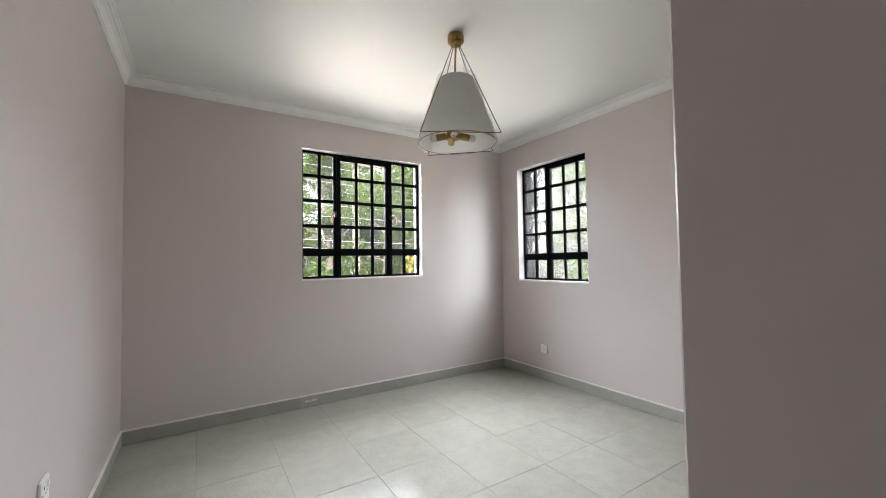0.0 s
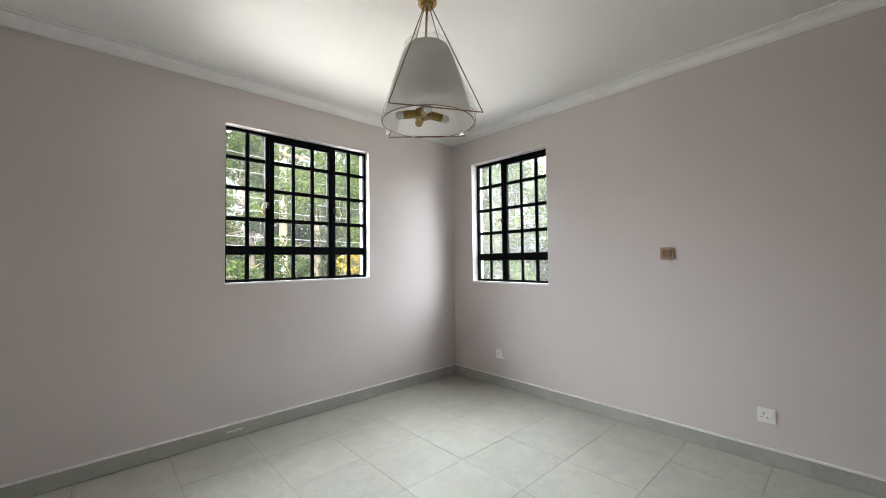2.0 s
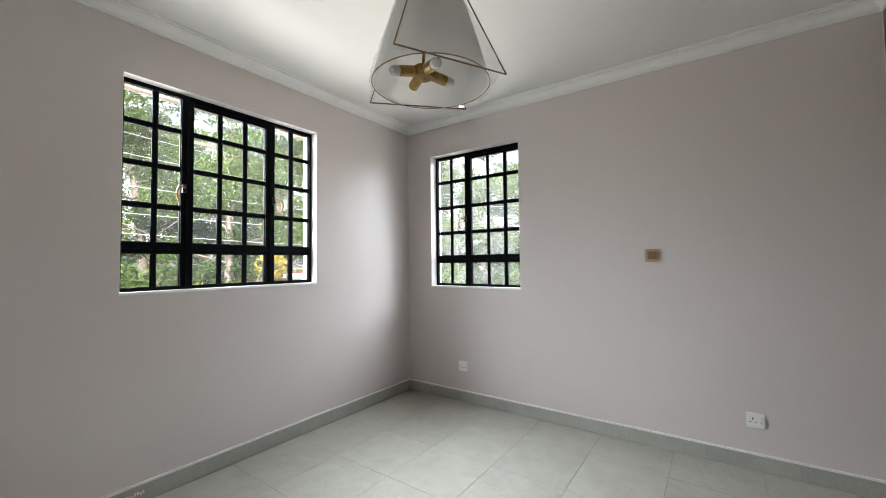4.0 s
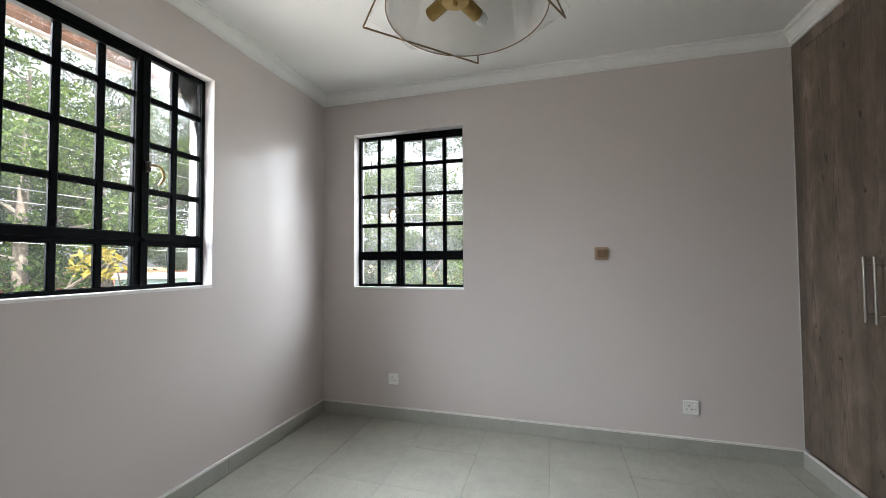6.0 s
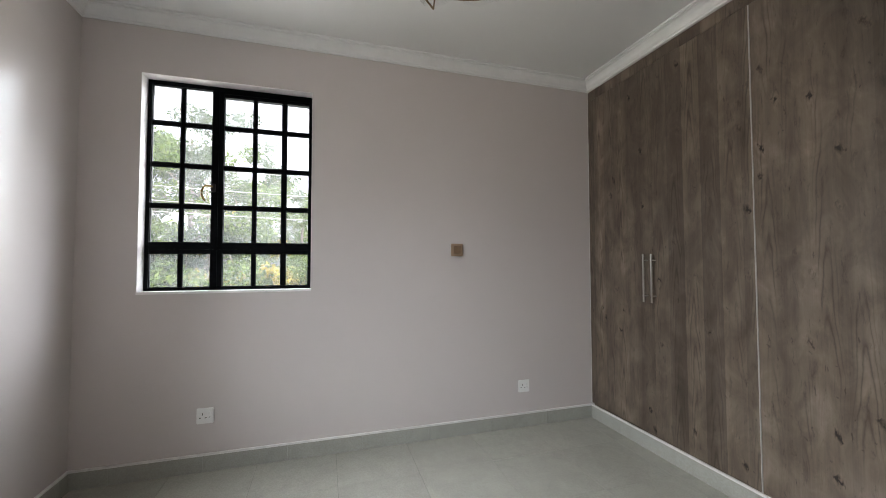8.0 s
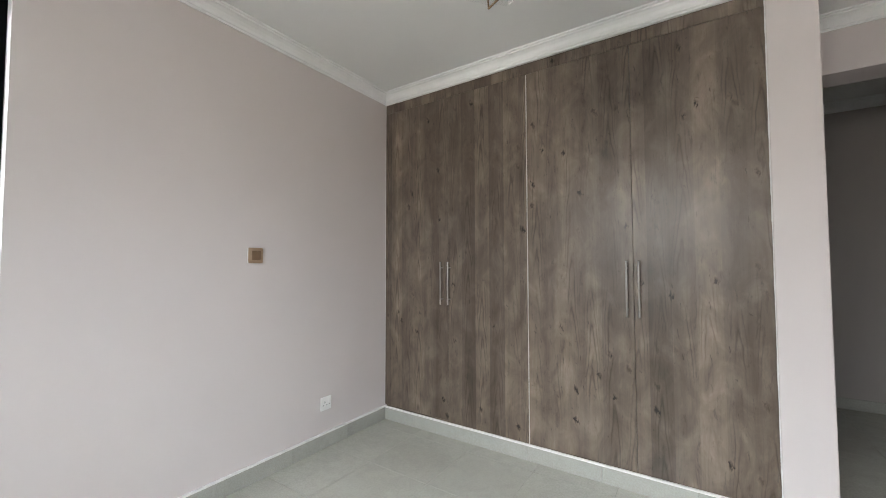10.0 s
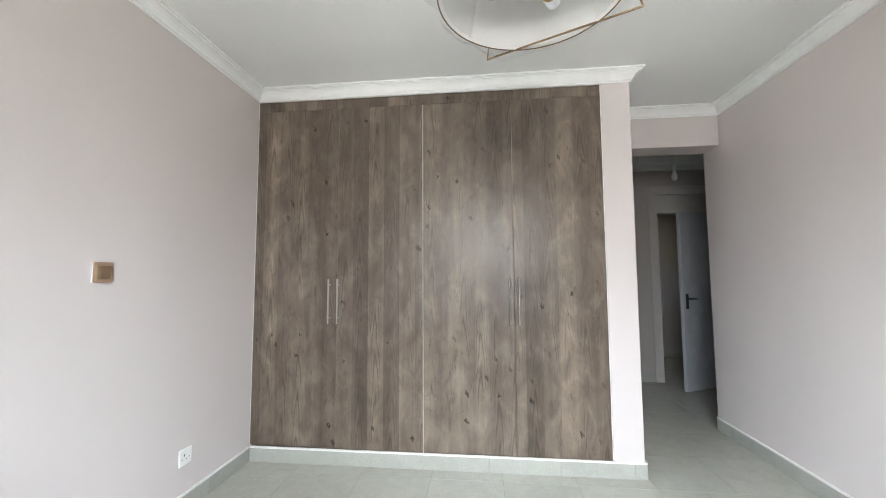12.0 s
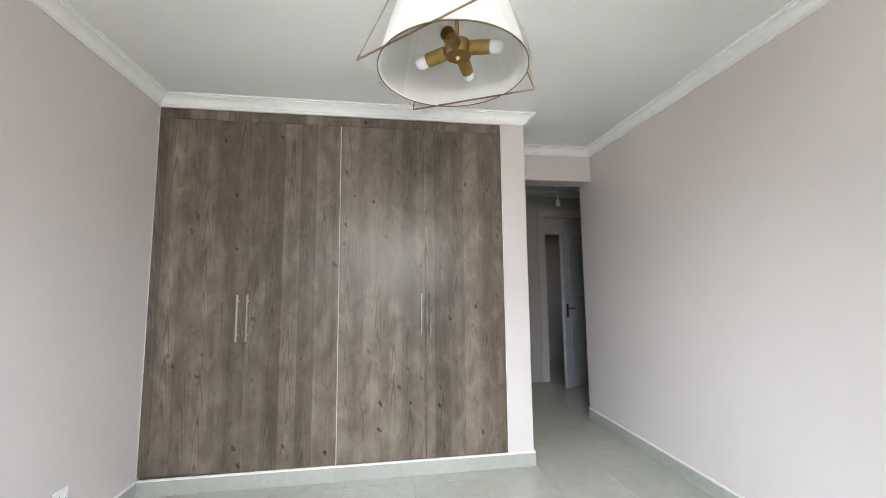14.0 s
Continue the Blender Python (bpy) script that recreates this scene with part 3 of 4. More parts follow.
outer = [(0.085, -0.271), (0.103, -0.272)] + prof
shade = part("shade", lathe(bmesh.new(), outer + [(r - 0.002, z) for r, z in prof[::-1]] + [(0.085, -0.275)], n=64, close=False), CLOTH, lamp, "white fabric cone shade", True)
part("shade_ring", lathe(bmesh.new(), [(0.2300, -0.660), (0.2330, -0.660), (0.2330, -0.657), (0.2300, -0.657), (0.2300, -0.660)], n=64, close=False), BRONZE, shade, "thin dark wire rim", True)
for k in range(3):
    a = 2 * math.pi * k / 3
    part("spider_arm", tube(bmesh.new(), [(0, 0, -0.30), (0.09 * math.cos(a), 0.09 * math.sin(a), -0.282)], 0.002, 6), BRASS, shade)
HUB_X, HUB_Y = -0.012, 0.030      # the hub hangs a little off the axis
hub = part("hub", lathe(bmesh.new(), [(0.004, -0.642), (0.008, -0.636), (0.008, -0.630), (0.038, -0.628), (0.041, -0.624), (0.041, -0.590), (0.038, -0.586), (0.012, -0.586)], pose(HUB_X, HUB_Y, 0), n=40), BRASS, lamp, "round brass hub", True)
for k in range(4):
    a = radians(-28 + 90 * k)
    out = Vector((math.cos(a), math.sin(a), -0.18)).normalized()
    m = Matrix.Translation((HUB_X + out.x * 0.034, HUB_Y + out.y * 0.034, -0.607)) @ out.to_track_quat("Z", "Y").to_matrix().to_4x4()
    s = part("lamp_holder", lathe(bmesh.new(), [(0.010, 0.0), (0.013, 0.006), (0.021, 0.008), (0.021, 0.068), (0.019, 0.070), (0.019, 0.030)], m, 24), BRASS, lamp, "brass lamp holder", True)
    if k != 1:
        part("bulb", lathe(bmesh.new(), [(0.0135, 0.045), (0.0160, 0.062), (0.0185, 0.070), (0.0205, 0.080), (0.0205, 0.088), (0.0180, 0.098), (0.010, 0.105), (0.003, 0.107)], m, 24), BULB, s, "frosted white bulb", True)


def film_sleeve():
    """A crumpled clear bag over the wire frame, with a ragged lower edge."""
    bm, rings, n, k = bmesh.new(), [], 72, 20
    for j in range(k + 1):
        f = j / k
        ring = []
        for i in range(n):
            a = 2 * math.pi * i / n
            u = a + radians(34.5)
            r = (0.045 + 0.178 * f) / max(abs(math.cos(u)), abs(math.sin(u))) ** (0.78 * min(1, 0.3 + f))
            z = -0.16 - 0.505 * f
            cone = 0.116 + 0.122 * max(0.0, min(1.0, (-0.278 - z) / 0.38)) if z < -0.25 else 0.0
            r = max(r, cone)
            p = Vector((r * math.cos(a), r * math.sin(a), z))
            ruffle = 0.006 * abs(noise.noise(p * 9)) + 0.006 * noise.noise(p * 28) * (0.4 + f)
            p += Vector((math.cos(a), math.sin(a), 0)) * (ruffle + 0.004)
            if j == k:
                p.z += 0.016 * noise.noise(Vector((a * 3, 1, 0))) + 0.010 * noise.noise(Vector((a * 9, 4, 0)))
                p -= Vector((math.cos(a), math.sin(a), 0)) * 0.004
            ring.append(bm.verts.new(p))
        rings.append(ring)
    for a, b in zip(rings, rings[1:]):
        for i in range(n):
            bm.faces.new((a[i], a[(i + 1) % n], b[(i + 1) % n], b[i]))
    return bm


def film_lining():
    """Wrinkled film inside the shade."""
    bm, rings, n = bmesh.new(), [], 96
    for j in range(9):
        f = 0.12 + 0.88 * j / 8
        r0, z = 0.110 + 0.122 * f ** 0.85 - 0.010, -0.278 - 0.380 * f + 0.002
        rings.append([bm.verts.new(((r0 - 0.006 * abs(noise.noise(Vector((16 * i / n * 2.0, j * 0.25, 3))))) * math.cos(2 * math.pi * i / n), (r0 - 0.006 * abs(noise.noise(Vector((16 * i / n * 2.0, j * 0.25, 3))))) * math.sin(2 * math.pi * i / n), z)) for i in range(n)])
    for a, b in zip(rings, rings[1:]):
        for i in range(n):
            bm.faces.new((a[i], a[(i + 1) % n], b[(i + 1) % n], b[i]))
    return bm


part("film_lining", film_lining(), FILM, lamp, "wrinkled clear film inside the shade", True).visible_shadow = False
part("film_wrap", film_sleeve(), FILM, lamp, "crumpled clear plastic film", True).visible_shadow = False


# ---- sockets and switch ----
def socket(m, label):
    s = thing("wall_socket", m, label, "socket", "sockets on the bedroom walls")
    part("plate", rounded((-0.0435, -0.010, -0.0435), (0.0435, 0, 0.0435), 0.003, 2), WHITE, s)
    part("earth_slot", boxes(((-0.0145, -0.0106, 0.004), (-0.0095, -0.0099, 0.016))), SLOT, s, "dark earth slot")
    for x in (-0.0245, 0.0035):
        part("pin_slot", boxes(((x - 0.0045, -0.0106, -0.012), (x + 0.0045, -0.0099, -0.008))), SLOT, s, "dark pin slot")
    part("rocker", rounded((0.018, -0.0145, 0.002), (0.030, -0.009, 0.024), 0.0015), WHITE, s)
    part("indicator", boxes(((0.0215, -0.0106, -0.010), (0.0265, -0.0099, -0.006))), SLOT, s)
    for x in (-0.034, 0.034):
        part("screw_cap", lathe(bmesh.new(), [(0.003, 0.0), (0.003, 0.0006), (0.001, 0.0008)], pose(x, -0.0099, -0.0005, 90), 10), WHITE, s)
    return s


socket(pose(XE, 2.862, 0.313, 0, 0, -90), "white single wall socket near the corner")
socket(pose(XE, 0.831, 0.290, 0, 0, -90), "white single wall socket near the wardrobe")
socket(pose(XW, 1.90, 0.465, 0, 0, 90), "white single wall socket on the long wall")
sw = thing("light_switch", pose(XE, 1.343, 1.271, 0, 0, -90), "champagne-coloured light switch with one bronze rocker", "switch")
part("back_box", rounded((-0.0430, -0.007, -0.0430), (0.0430, 0, 0.0430), 0.002), WHITE, sw, "white spacer behind the plate")
part("plate", rounded((-0.0435, -0.0135, -0.0435), (0.0435, -0.0072, 0.0435), 0.003, 2), SURROUND, sw, "champagne cover plate")
part("bezel", rounded((-0.031, -0.0152, -0.031), (0.031, -0.0137, 0.031), 0.0006), SURROUND, sw)
key = rounded((-0.0265, -0.004, -0.0265), (0.0265, 0.0, 0.0265), 0.0015)
bmesh.ops.transform(key, matrix=pose(0, -0.0165, 0, 4), verts=key.verts[:])
part("rocker", key, ROCKER, sw, "bronze rocker")


# ---- hall ----
frame_thing = thing("door_1", pose(0, HY, 0), "white door frame with a panel over the door", "door", "", "structure")
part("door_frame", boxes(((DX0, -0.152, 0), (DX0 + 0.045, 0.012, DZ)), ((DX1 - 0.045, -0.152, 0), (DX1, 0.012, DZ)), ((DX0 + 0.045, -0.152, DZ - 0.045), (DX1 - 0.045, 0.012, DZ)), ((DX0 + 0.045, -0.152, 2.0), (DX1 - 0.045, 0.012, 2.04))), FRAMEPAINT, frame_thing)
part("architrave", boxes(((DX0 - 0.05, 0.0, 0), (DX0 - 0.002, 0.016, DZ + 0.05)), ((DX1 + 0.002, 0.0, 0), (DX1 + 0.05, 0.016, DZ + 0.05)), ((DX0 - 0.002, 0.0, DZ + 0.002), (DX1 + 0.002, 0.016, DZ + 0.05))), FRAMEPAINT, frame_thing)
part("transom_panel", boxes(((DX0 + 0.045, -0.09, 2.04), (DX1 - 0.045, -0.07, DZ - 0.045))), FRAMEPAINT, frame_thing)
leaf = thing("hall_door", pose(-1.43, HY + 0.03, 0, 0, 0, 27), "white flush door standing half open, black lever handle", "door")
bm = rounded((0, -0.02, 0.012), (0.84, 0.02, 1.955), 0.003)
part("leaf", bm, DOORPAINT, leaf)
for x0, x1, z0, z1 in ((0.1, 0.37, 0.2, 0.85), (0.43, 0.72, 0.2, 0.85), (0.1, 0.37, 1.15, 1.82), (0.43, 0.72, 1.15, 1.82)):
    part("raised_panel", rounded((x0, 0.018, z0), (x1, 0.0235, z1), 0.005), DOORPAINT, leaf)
plate = part("handle_plate", rounded((0.767, 0.0205, 0.885), (0.805, 0.030, 1.050), 0.003), IRON, leaf, "black handle plate")
part("lever", tube(bmesh.new(), [(0.786, 0.03, 0.997), (0.786, 0.062, 0.997), (0.775, 0.068, 0.997), (0.68, 0.066, 0.995)], [0.008, 0.008, 0.008, 0.006], 10), IRON, plate, "black lever", True)
bulb = thing("hanging_bulb", pose(-0.60, -1.48, H), "bare white bulb in a holder under the hall ceiling", "light bulb")
part("cord", tube(bmesh.new(), [(0, 0, 0), (0, 0, -0.17)], 0.003, 6), WHITE, bulb)
part("holder", lathe(bmesh.new(), [(0.012, -0.17), (0.018, -0.175), (0.018, -0.215), (0.015, -0.22)], n=16), WHITE, bulb, "", True)
part("bulb", lathe(bmesh.new(), [(0.013, -0.219), (0.016, -0.24), (0.028, -0.275), (0.030, -0.30), (0.022, -0.325), (0.004, -0.333)], n=20), BULB, bulb, "frosted glass bulb", True)


# ---- outside ----
structure("ground", boxes(((-400, -400, -3.3), (400, 400, -3.0))), SOIL, "dry grass and bare soil outside", "ground")
structure("outer_wall_lower", boxes(((-2.35, -4.0, -3.0), (XE + T, YN + T, -0.02))), OUTER, "cream rendered storey below", "wall")
structure("outer_surround_north", boxes(((NX1, YN + T - 0.008, NZ0 - 0.1), (NX1 + 0.14, YN + T + 0.006, NZ1 + 0.1)), ((NX0 - 0.14, YN + T - 0.008, NZ0 - 0.1), (NX0, YN + T + 0.006, NZ1 + 0.1))), OUTER, "cream rendered band beside the window", "trim")
eave = thing("roof_eave", pose(0, YN + T, 2.62), "varnished orange-brown eave boards with a white fascia", "eave", "", "structure")
DEEP, DROP = 0.84, 0.05
for k in range(9):
    bm = rounded((-1.2, 0.003, 0.0), (XE + T, 0.089, 0.016), 0.004)
    bmesh.ops.transform(bm, matrix=pose(0, DEEP, -DROP, math.degrees(-math.atan2(DROP, DEEP)), 0, 0) @ pose(0, -0.093 * (k + 1), 0), verts=bm.verts[:])
    part("board", bm, SOFFIT, eave)
part("fascia", boxes(((-1.2, DEEP + 0.004, -DROP - 0.022), (XE + T, DEEP + 0.029, 0.10))), FASCIA, eave, "white fascia board")


def leaf_cloud(rng, centres, count, size):
    """Many small leaves round the given (centre, radius) clumps."""
    verts, faces = [], []
    weights = np.array([r ** 2 for _, r in centres])
    pick = rng.choice(len(centres), count, p=weights / weights.sum())
    for i in pick:
        c, r = centres[i]
        d = rng.normal(size=3)
        d = d / np.linalg.norm(d) * r * rng.uniform(0.35, 1.0) ** 0.6 * np.array([1, 1, 0.72])
        p = np.array(c) + d
        a, b = rng.normal(size=3), rng.normal(size=3)
        a /= np.linalg.norm(a)
        b -= a * a.dot(b)
        b /= np.linalg.norm(b)
        s = size * rng.uniform(0.6, 1.4)
        k = len(verts)
        verts += [tuple(p - a * s), tuple(p + b * s * 0.38), tuple(p + a * s), tuple(p - b * s * 0.38)]
        faces.append((k, k + 1, k + 2, k + 3))
    return verts, faces


def tree(name, seed, height, spread, leaves, size, mat, label, bare=0.3, category="tree"):
    rng = np.random.default_rng(seed)
    t = thing(name, pose(0, 0, -3.0), label, category)
    bm, tips = bmesh.new(), []
    lean = rng.uniform(-0.05, 0.05, 2)
    top = height * 0.86
    spine = [(lean[0] * z + 0.12 * math.sin(z * 0.6 + seed), lean[1] * z + 0.12 * math.cos(z * 0.5 + seed), z) for z in np.linspace(0, top, 9)]
    r0 = 0.022 * height
    tube(bm, spine, [r0 * (1 - 0.85 * i / 8) for i in range(9)], 9)
    for k in range(13):
        f = bare + (0.97 - bare) * k / 12
        i = min(7, int(f * 8))
        base = Vector(spine[i]).lerp(Vector(spine[i + 1]), f * 8 - i)
        a = k * 2.4 + rng.uniform(-0.4, 0.4)
        reach = spread * (1.05 - 0.6 * abs(f - 0.5)) * rng.uniform(0.65, 1.1)
        rise = reach * rng.uniform(0.2, 0.6)
        mid = base + Vector((math.cos(a) * reach * 0.5, math.sin(a) * reach * 0.5, rise * 0.35))
        tip = base + Vector((math.cos(a) * reach, math.sin(a) * reach, rise))
        r = r0 * (1 - 0.8 * f) * 0.45
        tube(bm, [base, mid, tip], [r, r * 0.65, r * 0.2], 6)
        for q, s in ((tip, 0.25), (mid, 0.19), (base.lerp(tip, 0.8), 0.22)):
            for _ in range(2):
                off = Vector(rng.normal(size=3) * 0.22 * spread)
                end = q + off
                tube(bm, [q, q + off * 0.6, end], [r * 0.3, r * 0.2, r * 0.1], 5)
                tips.append((tuple(end), spread * s * rng.uniform(0.6, 1.1)))
    part("trunk", bm, BARK, t, "", True)
    verts, faces = leaf_cloud(rng, tips, leaves, size)
    me = bpy.data.meshes.new("crown")
    me.from_pydata(verts, [], faces)
    me.materials.append(mat)
    crown = new("crown", me)
    crown.parent = t
    return t


A = tree("tree", 3, 9.5, 2.6, 34000, 0.052, LEAF, "tall airy green tree with a grey trunk")
B = tree("tree", 8, 11.5, 2.9, 34000, 0.055, LEAF_DARK, "tall dark green tree with open crown")
C = tree("tree", 14, 8.0, 2.4, 32000, 0.050, LEAF, "green broad-leaved tree with low branches", 0.2)
A.matrix_basis, B.matrix_basis, C.matrix_basis = pose(5.6, 12.0, -3), pose(9.6, 15.8, -3), pose(2.2, 13.0, -3)
SPOTS = [(A, 0.2, 17, 40, 1.1), (B, 5.2, 18, 100, 1.05), (A, 14.4, 21.5, 200, 1.2), (C, 7.0, 16.0, 70, 1.15), (B, 12.8, 12.5, 250, 0.95), (C, -2.5, 13.5, 20, 1.2), (B, -5.5, 17, 310, 1.1), (A, 16, 15.5, 150, 1.15),
         (C, 10.8, 9.8, 280, 0.76), (B, 13, 7.6, 60, 0.79), (C, 11.5, 5.0, 90, 0.92), (A, 13.5, 3.0, 10, 0.71), (C, 14.5, 0.6, 190, 0.67), (A, 17.5, -2.5, 130, 0.62), (C, 9.6, 7.4, 30, 0.92), (B, 12.6, 6.0, 130, 0.76), (C, 12.4, 1.6, 300, 0.71), (B, 24, 6.0, 170, 0.9), (B, 26, 0.5, 70, 0.8),
         (B, 2.0, 24, 15, 1.2), (A, 8.0, 26, 95, 1.3), (B, 14.5, 24, 215, 1.3), (A, 21, 20, 330, 1.3), (B, -6, 26, 120, 1.3)]
for src, x, y, turn, size in SPOTS:
    copy_thing(src, pose(x, y, -3, 0, 0, turn) @ Matrix.Scale(size, 4))
S1 = tree("shrub", 21, 3.4, 1.7, 5200, 0.075, LEAF, "rounded green garden shrub", 0.05, "shrub")
S2 = tree("shrub", 27, 3.6, 1.6, 5200, 0.075, LEAF_YELLOW, "yellow flowering garden shrub", 0.05, "shrub")
S1.matrix_basis, S2.matrix_basis = pose(3.2, 10.5, -3), pose(5.1, 10.4, -3)
for src, x, y, turn, size in [(S1, 1.0, 11, 50, 1.1), (S1, 4.6, 12.2, 120, 1.2), (S1, -1.4, 10.5, 200, 1.0), (S2, 11.4, 4.2, 70, 1.1), (S1, 10.8, 6.4, 20, 1.15), (S1, 11.8, 2.2, 160, 1.1),
                              (S2, 13.5, 0.2, 220, 1.05), (S1, 12.6, 8.2, 260, 1.25), (S1, 14.5, -2.0, 80, 1.1), (S2, 14.2, 6.0, 310, 1.3)]:
    copy_thing(src, pose(x, y, -3, 0, 0, turn) @ Matrix.Scale(size, 4))

pole = thing("utility_pole", pose(4.6, 12.8, -3), "cream concrete utility pole carrying cables", "utility pole")
part("pole", tube(bmesh.new(), [(0, 0, 0), (0, 0, 4), (0, 0, 8.6)], [0.15, 0.13, 0.10], 14), POLE, pole, "", True)
part("crossarm", boxes(((-0.7, -0.16, 7.6), (0.7, -0.10, 7.7))), BARK, pole, "timber crossarm")
for k in range(7):
    z0 = (2.15, 2.4, 2.75, 1.75, 3.3, 1.55, 3.8)[k]
    y0 = (9.4, 9.7, 10.1, 9.2, 9.9, 9.5, 10.3)[k]
    cable = tube(bmesh.new(), [(x, y0 + 0.02 * k * x * 0.2, z0 + 0.0035 * (x - 5) ** 2 - 0.02 * k * (x - 4) * 0.3) for x in np.linspace(-9, 19, 24)], 0.006, 5)
    tagged(part("power_cable", cable, CABLE), "thin grey overhead cable sagging across the garden", "cable", "overhead cables", "structure")
for k in range(4):
    z0, x0 = (2.1, 2.35, 2.7, 3.2)[k], 9.0 + 0.3 * k
    cable = tube(bmesh.new(), [(x0 + 0.05 * y, y, z0 + 0.004 * (y - 3) ** 2 + 0.03 * (y - 3)) for y in np.linspace(-8, 9, 20)], 0.006, 5)
    tagged(part("power_cable", cable, CABLE), "thin grey overhead cable sagging across the garden", "cable", "overhead cables", "structure")

house = thing("garden_house", pose(11.4, 19.6, -3, 0, 0, -30), "low house with a rusty red sheet roof", "house")
part("wall", boxes(((-3, -2, 0), (3, 2, 2.9))), TEAL, house, "pale teal rendered wall")
bm = bmesh.new()
for sgn in (-1, 1):
    for k in range(22):
        x = -3.3 + 0.3 * k
        a = [bm.verts.new(p) for p in ((x, sgn * 2.5, 2.75), (x + 0.15, sgn * 2.5, 2.80), (x + 0.3, sgn * 2.5, 2.75), (x + 0.3, 0, 3.85), (x + 0.15, 0, 3.90), (x, 0, 3.85))]
        bm.faces.new((a[0], a[1], a[4], a[5]))
        bm.faces.new((a[1], a[2], a[3], a[4]))
part("roof", bm, ROOF_RED, house, "rusty red corrugated sheets")
for x in (-1.6, 0.9):
    wpart = part("window", boxes(((x, -2.03, 1.0), (x + 0.9, -1.98, 2.0))), FASCIA, house, "white framed window")
    part("pane", boxes(((x + 0.06, -2.04, 1.06), (x + 0.84, -2.031, 1.94))), IRON, wpart)
shed = thing("water_tank_shed", pose(9.0, 12.6, -3, 0, 0, -35), "pale teal flat-topped outbuilding", "shed")
part("wall", boxes(((-1.2, -1.0, 0), (1.2, 1.0, 3.8))), TEAL, shed)
part("roof", boxes(((-1.3, -1.1, 3.8), (1.3, 1.1, 3.92))), FASCIA, shed, "white flat roof edge")


# ---- skirting and floor tiles ----
P = 0.445
SK_H, SK_T = 0.090, 0.011
SKIRTS = [((XW, YN), (XE, YN), (0, -1)), ((XE, YN), (XE, YW), (-1, 0)), ((XE, YW), (XP0 - SK_T, YW), (0, 1)), ((XP0, YW + 0.0), (XP0, YH0), (-1, 0)), ((XW, YH0), (XW, YN), (1, 0))]
cap_bm = bmesh.new()
skirting = thing("skirting", pose(0, 0, 0), "grey tile skirting with a white plaster line on top", "skirting", "", "structure")
for (xa, ya), (xb, yb), (nx, ny) in SKIRTS:
    L = math.hypot(xb - xa, yb - ya)
    ux, uy = (xb - xa) / L, (yb - ya) / L
    first = 0.18 if abs(nx) else 0.30
    cuts = [0.0]
    while cuts[-1] < L - 1e-6:
        cuts.append(min(L, (cuts[-1] if len(cuts) > 1 else first - P) + P))
    for a, b in zip(cuts, cuts[1:]):
        if b - a < 0.02:
            continue
        p, q = (xa + ux * (a + 0.0005), ya + uy * (a + 0.0005)), (xa + ux * (b - 0.0005) + nx * SK_T, ya + uy * (b - 0.0005) + ny * SK_T)
        lo, hi = (min(p[0], q[0]), min(p[1], q[1]), 0.0), (max(p[0], q[0]), max(p[1], q[1]), SK_H)
        part("skirting_tile", rounded(lo, hi, 0.0006), SKIRT, skirting)
    p, q = (xa, ya), (xb + nx * 0.0125, yb + ny * 0.0125)
    box(cap_bm, (min(p[0], q[0]), min(p[1], q[1]), SK_H), (max(p[0], q[0]), max(p[1], q[1]), SK_H + 0.011))
part("plaster_line", cap_bm, CAP, skirting, "rough white plaster line")
r2 = random.Random(9)
smear = bmesh.new()
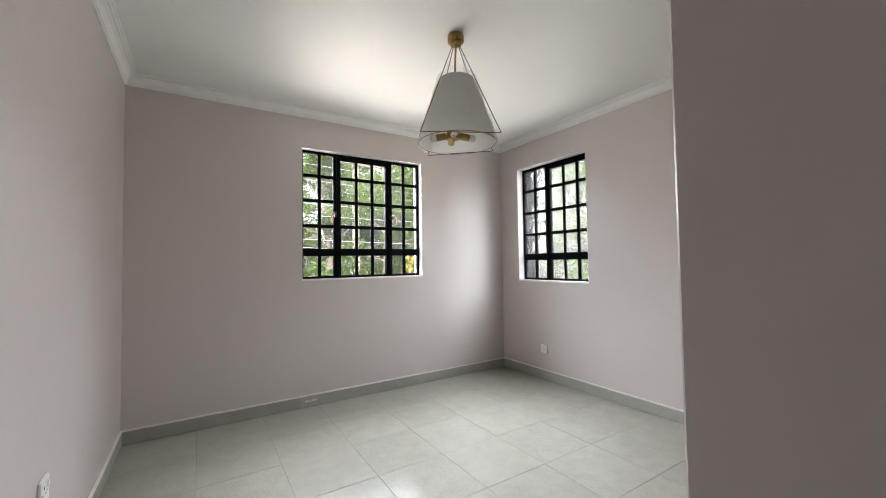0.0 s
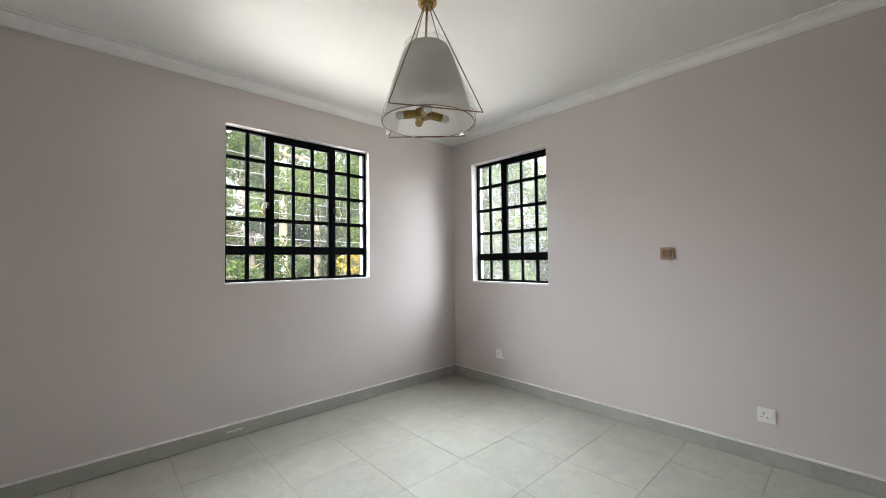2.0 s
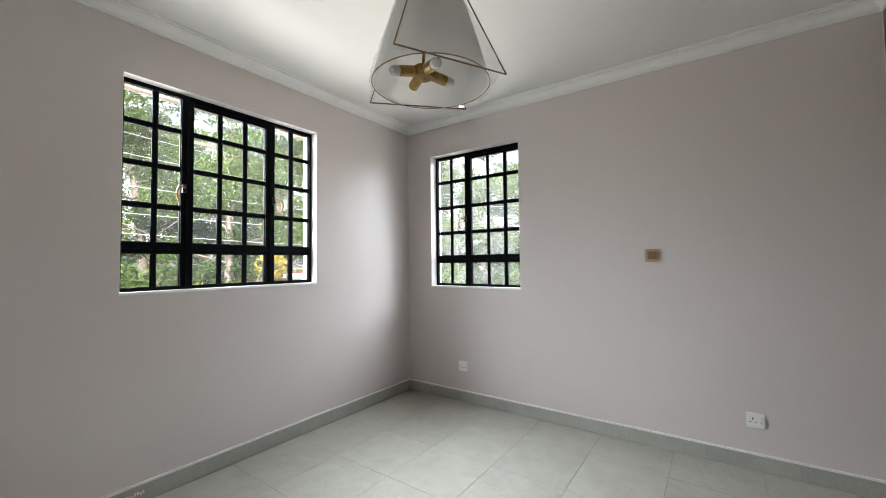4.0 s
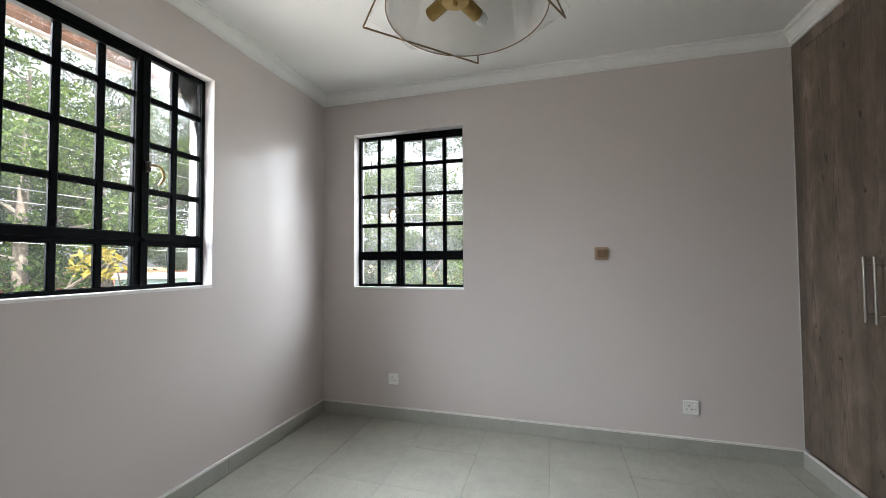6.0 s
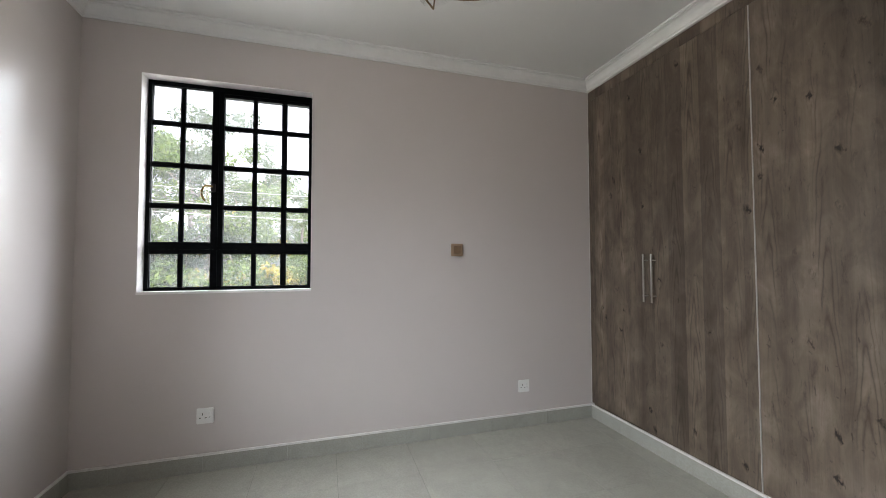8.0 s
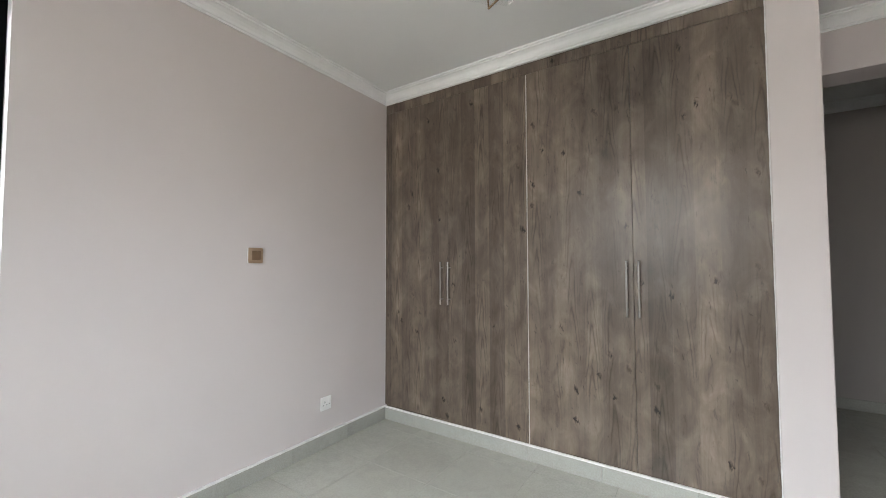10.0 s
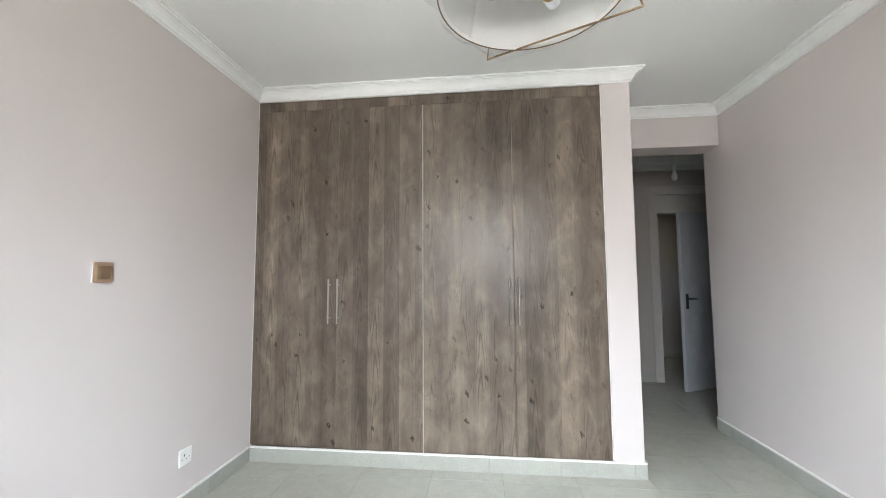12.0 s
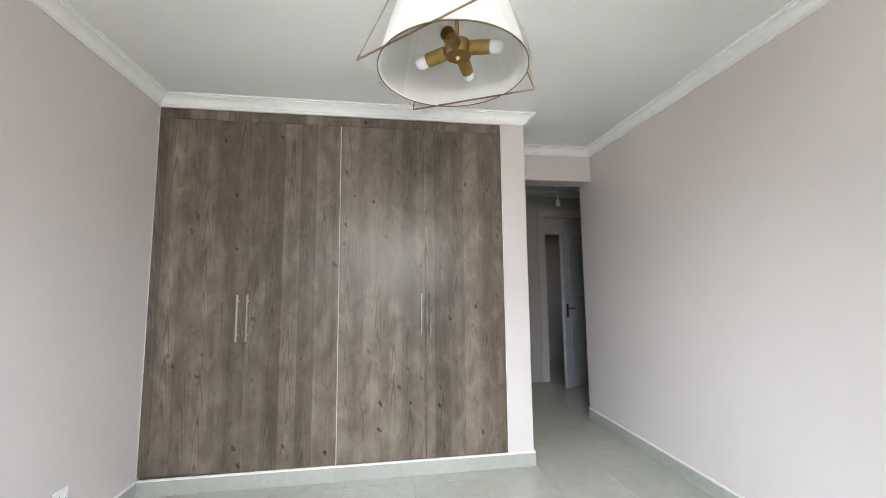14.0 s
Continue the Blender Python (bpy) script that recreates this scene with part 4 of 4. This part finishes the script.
for k in range(9):
    cx, cz = 0.80 + 0.012 * k, 0.050 + r2.uniform(-0.008, 0.008)
    ring = [smear.verts.new((cx + (0.004 + 0.003 * r2.random()) * math.cos(a), YN - SK_T - 0.0006, cz + (0.006 + 0.006 * r2.random()) * math.sin(a))) for a in (0, 1, 2, 3, 4, 5.2)]
    smear.faces.new(ring)
part("paint_smear", smear, CAP, skirting, "dried white paint splashes")
hall_skirt = thing("skirting_hall", pose(0, 0, 0), "grey tile skirting in the hall", "skirting", "", "structure")
for a, b in ((DX1 + 0.052, 0.3), (0.302, 1.2), (-2.2, DX0 - 0.052)):
    part("skirting_tile", rounded((a, HY, 0), (b, HY + SK_T, SK_H), 0.0012), SKIRT, hall_skirt)
part("skirting_tile", rounded((-2.2, -3.55, 0), (1.8, -3.538, SK_H), 0.0012), SKIRT, hall_skirt)

floor = structure("floor", boxes(((-2.35, -4.0, -0.02), (XE + T, YN + T, -0.0025))), GROUT, "grey cement-look porcelain floor tiles", "floor")
X0, Y0 = 0.904 - 8 * P, 0.806 - 11 * P
tile_me = to_mesh("tile", rounded((-P / 2 + 0.0007, -P / 2 + 0.0007, -0.012), (P / 2 - 0.0007, P / 2 - 0.0007, 0), 0.0007), TILE)
rng = random.Random(4)


def clipped(x0, y0, x1, y1):
    x0, y0, x1, y1 = max(x0, -2.2), max(y0, -3.55), min(x1, XE), min(y1, YN)
    return x0, y0, x1, y1


for i in range(14):
    for j in range(20):
        x0, y0 = X0 + i * P, Y0 + j * P
        a = clipped(x0, y0, x0 + P, y0 + P)
        if a[2] - a[0] < 0.02 or a[3] - a[1] < 0.02:
            continue
        if (a[3] <= YH0 and a[0] > 1.8) or (a[1] > YH0 and a[2] < XW) or (a[1] >= YH0 and a[3] <= YW and a[0] >= XP0):
            continue
        whole = a[2] - a[0] > P - 0.001 and a[3] - a[1] > P - 0.001
        if whole:
            ob = new("tile", tile_me)
        else:
            hx, hy = (a[2] - a[0]) / 2, (a[3] - a[1]) / 2
            ob = new("tile", to_mesh("tile", rounded((-hx + 0.0007, -hy + 0.0007, -0.012), (hx - 0.0007, hy - 0.0007, 0), 0.0007), TILE))
        ob.location = ((a[0] + a[2]) / 2, (a[1] + a[3]) / 2, rng.uniform(-0.0006, 0.0004))
        ob.parent = floor
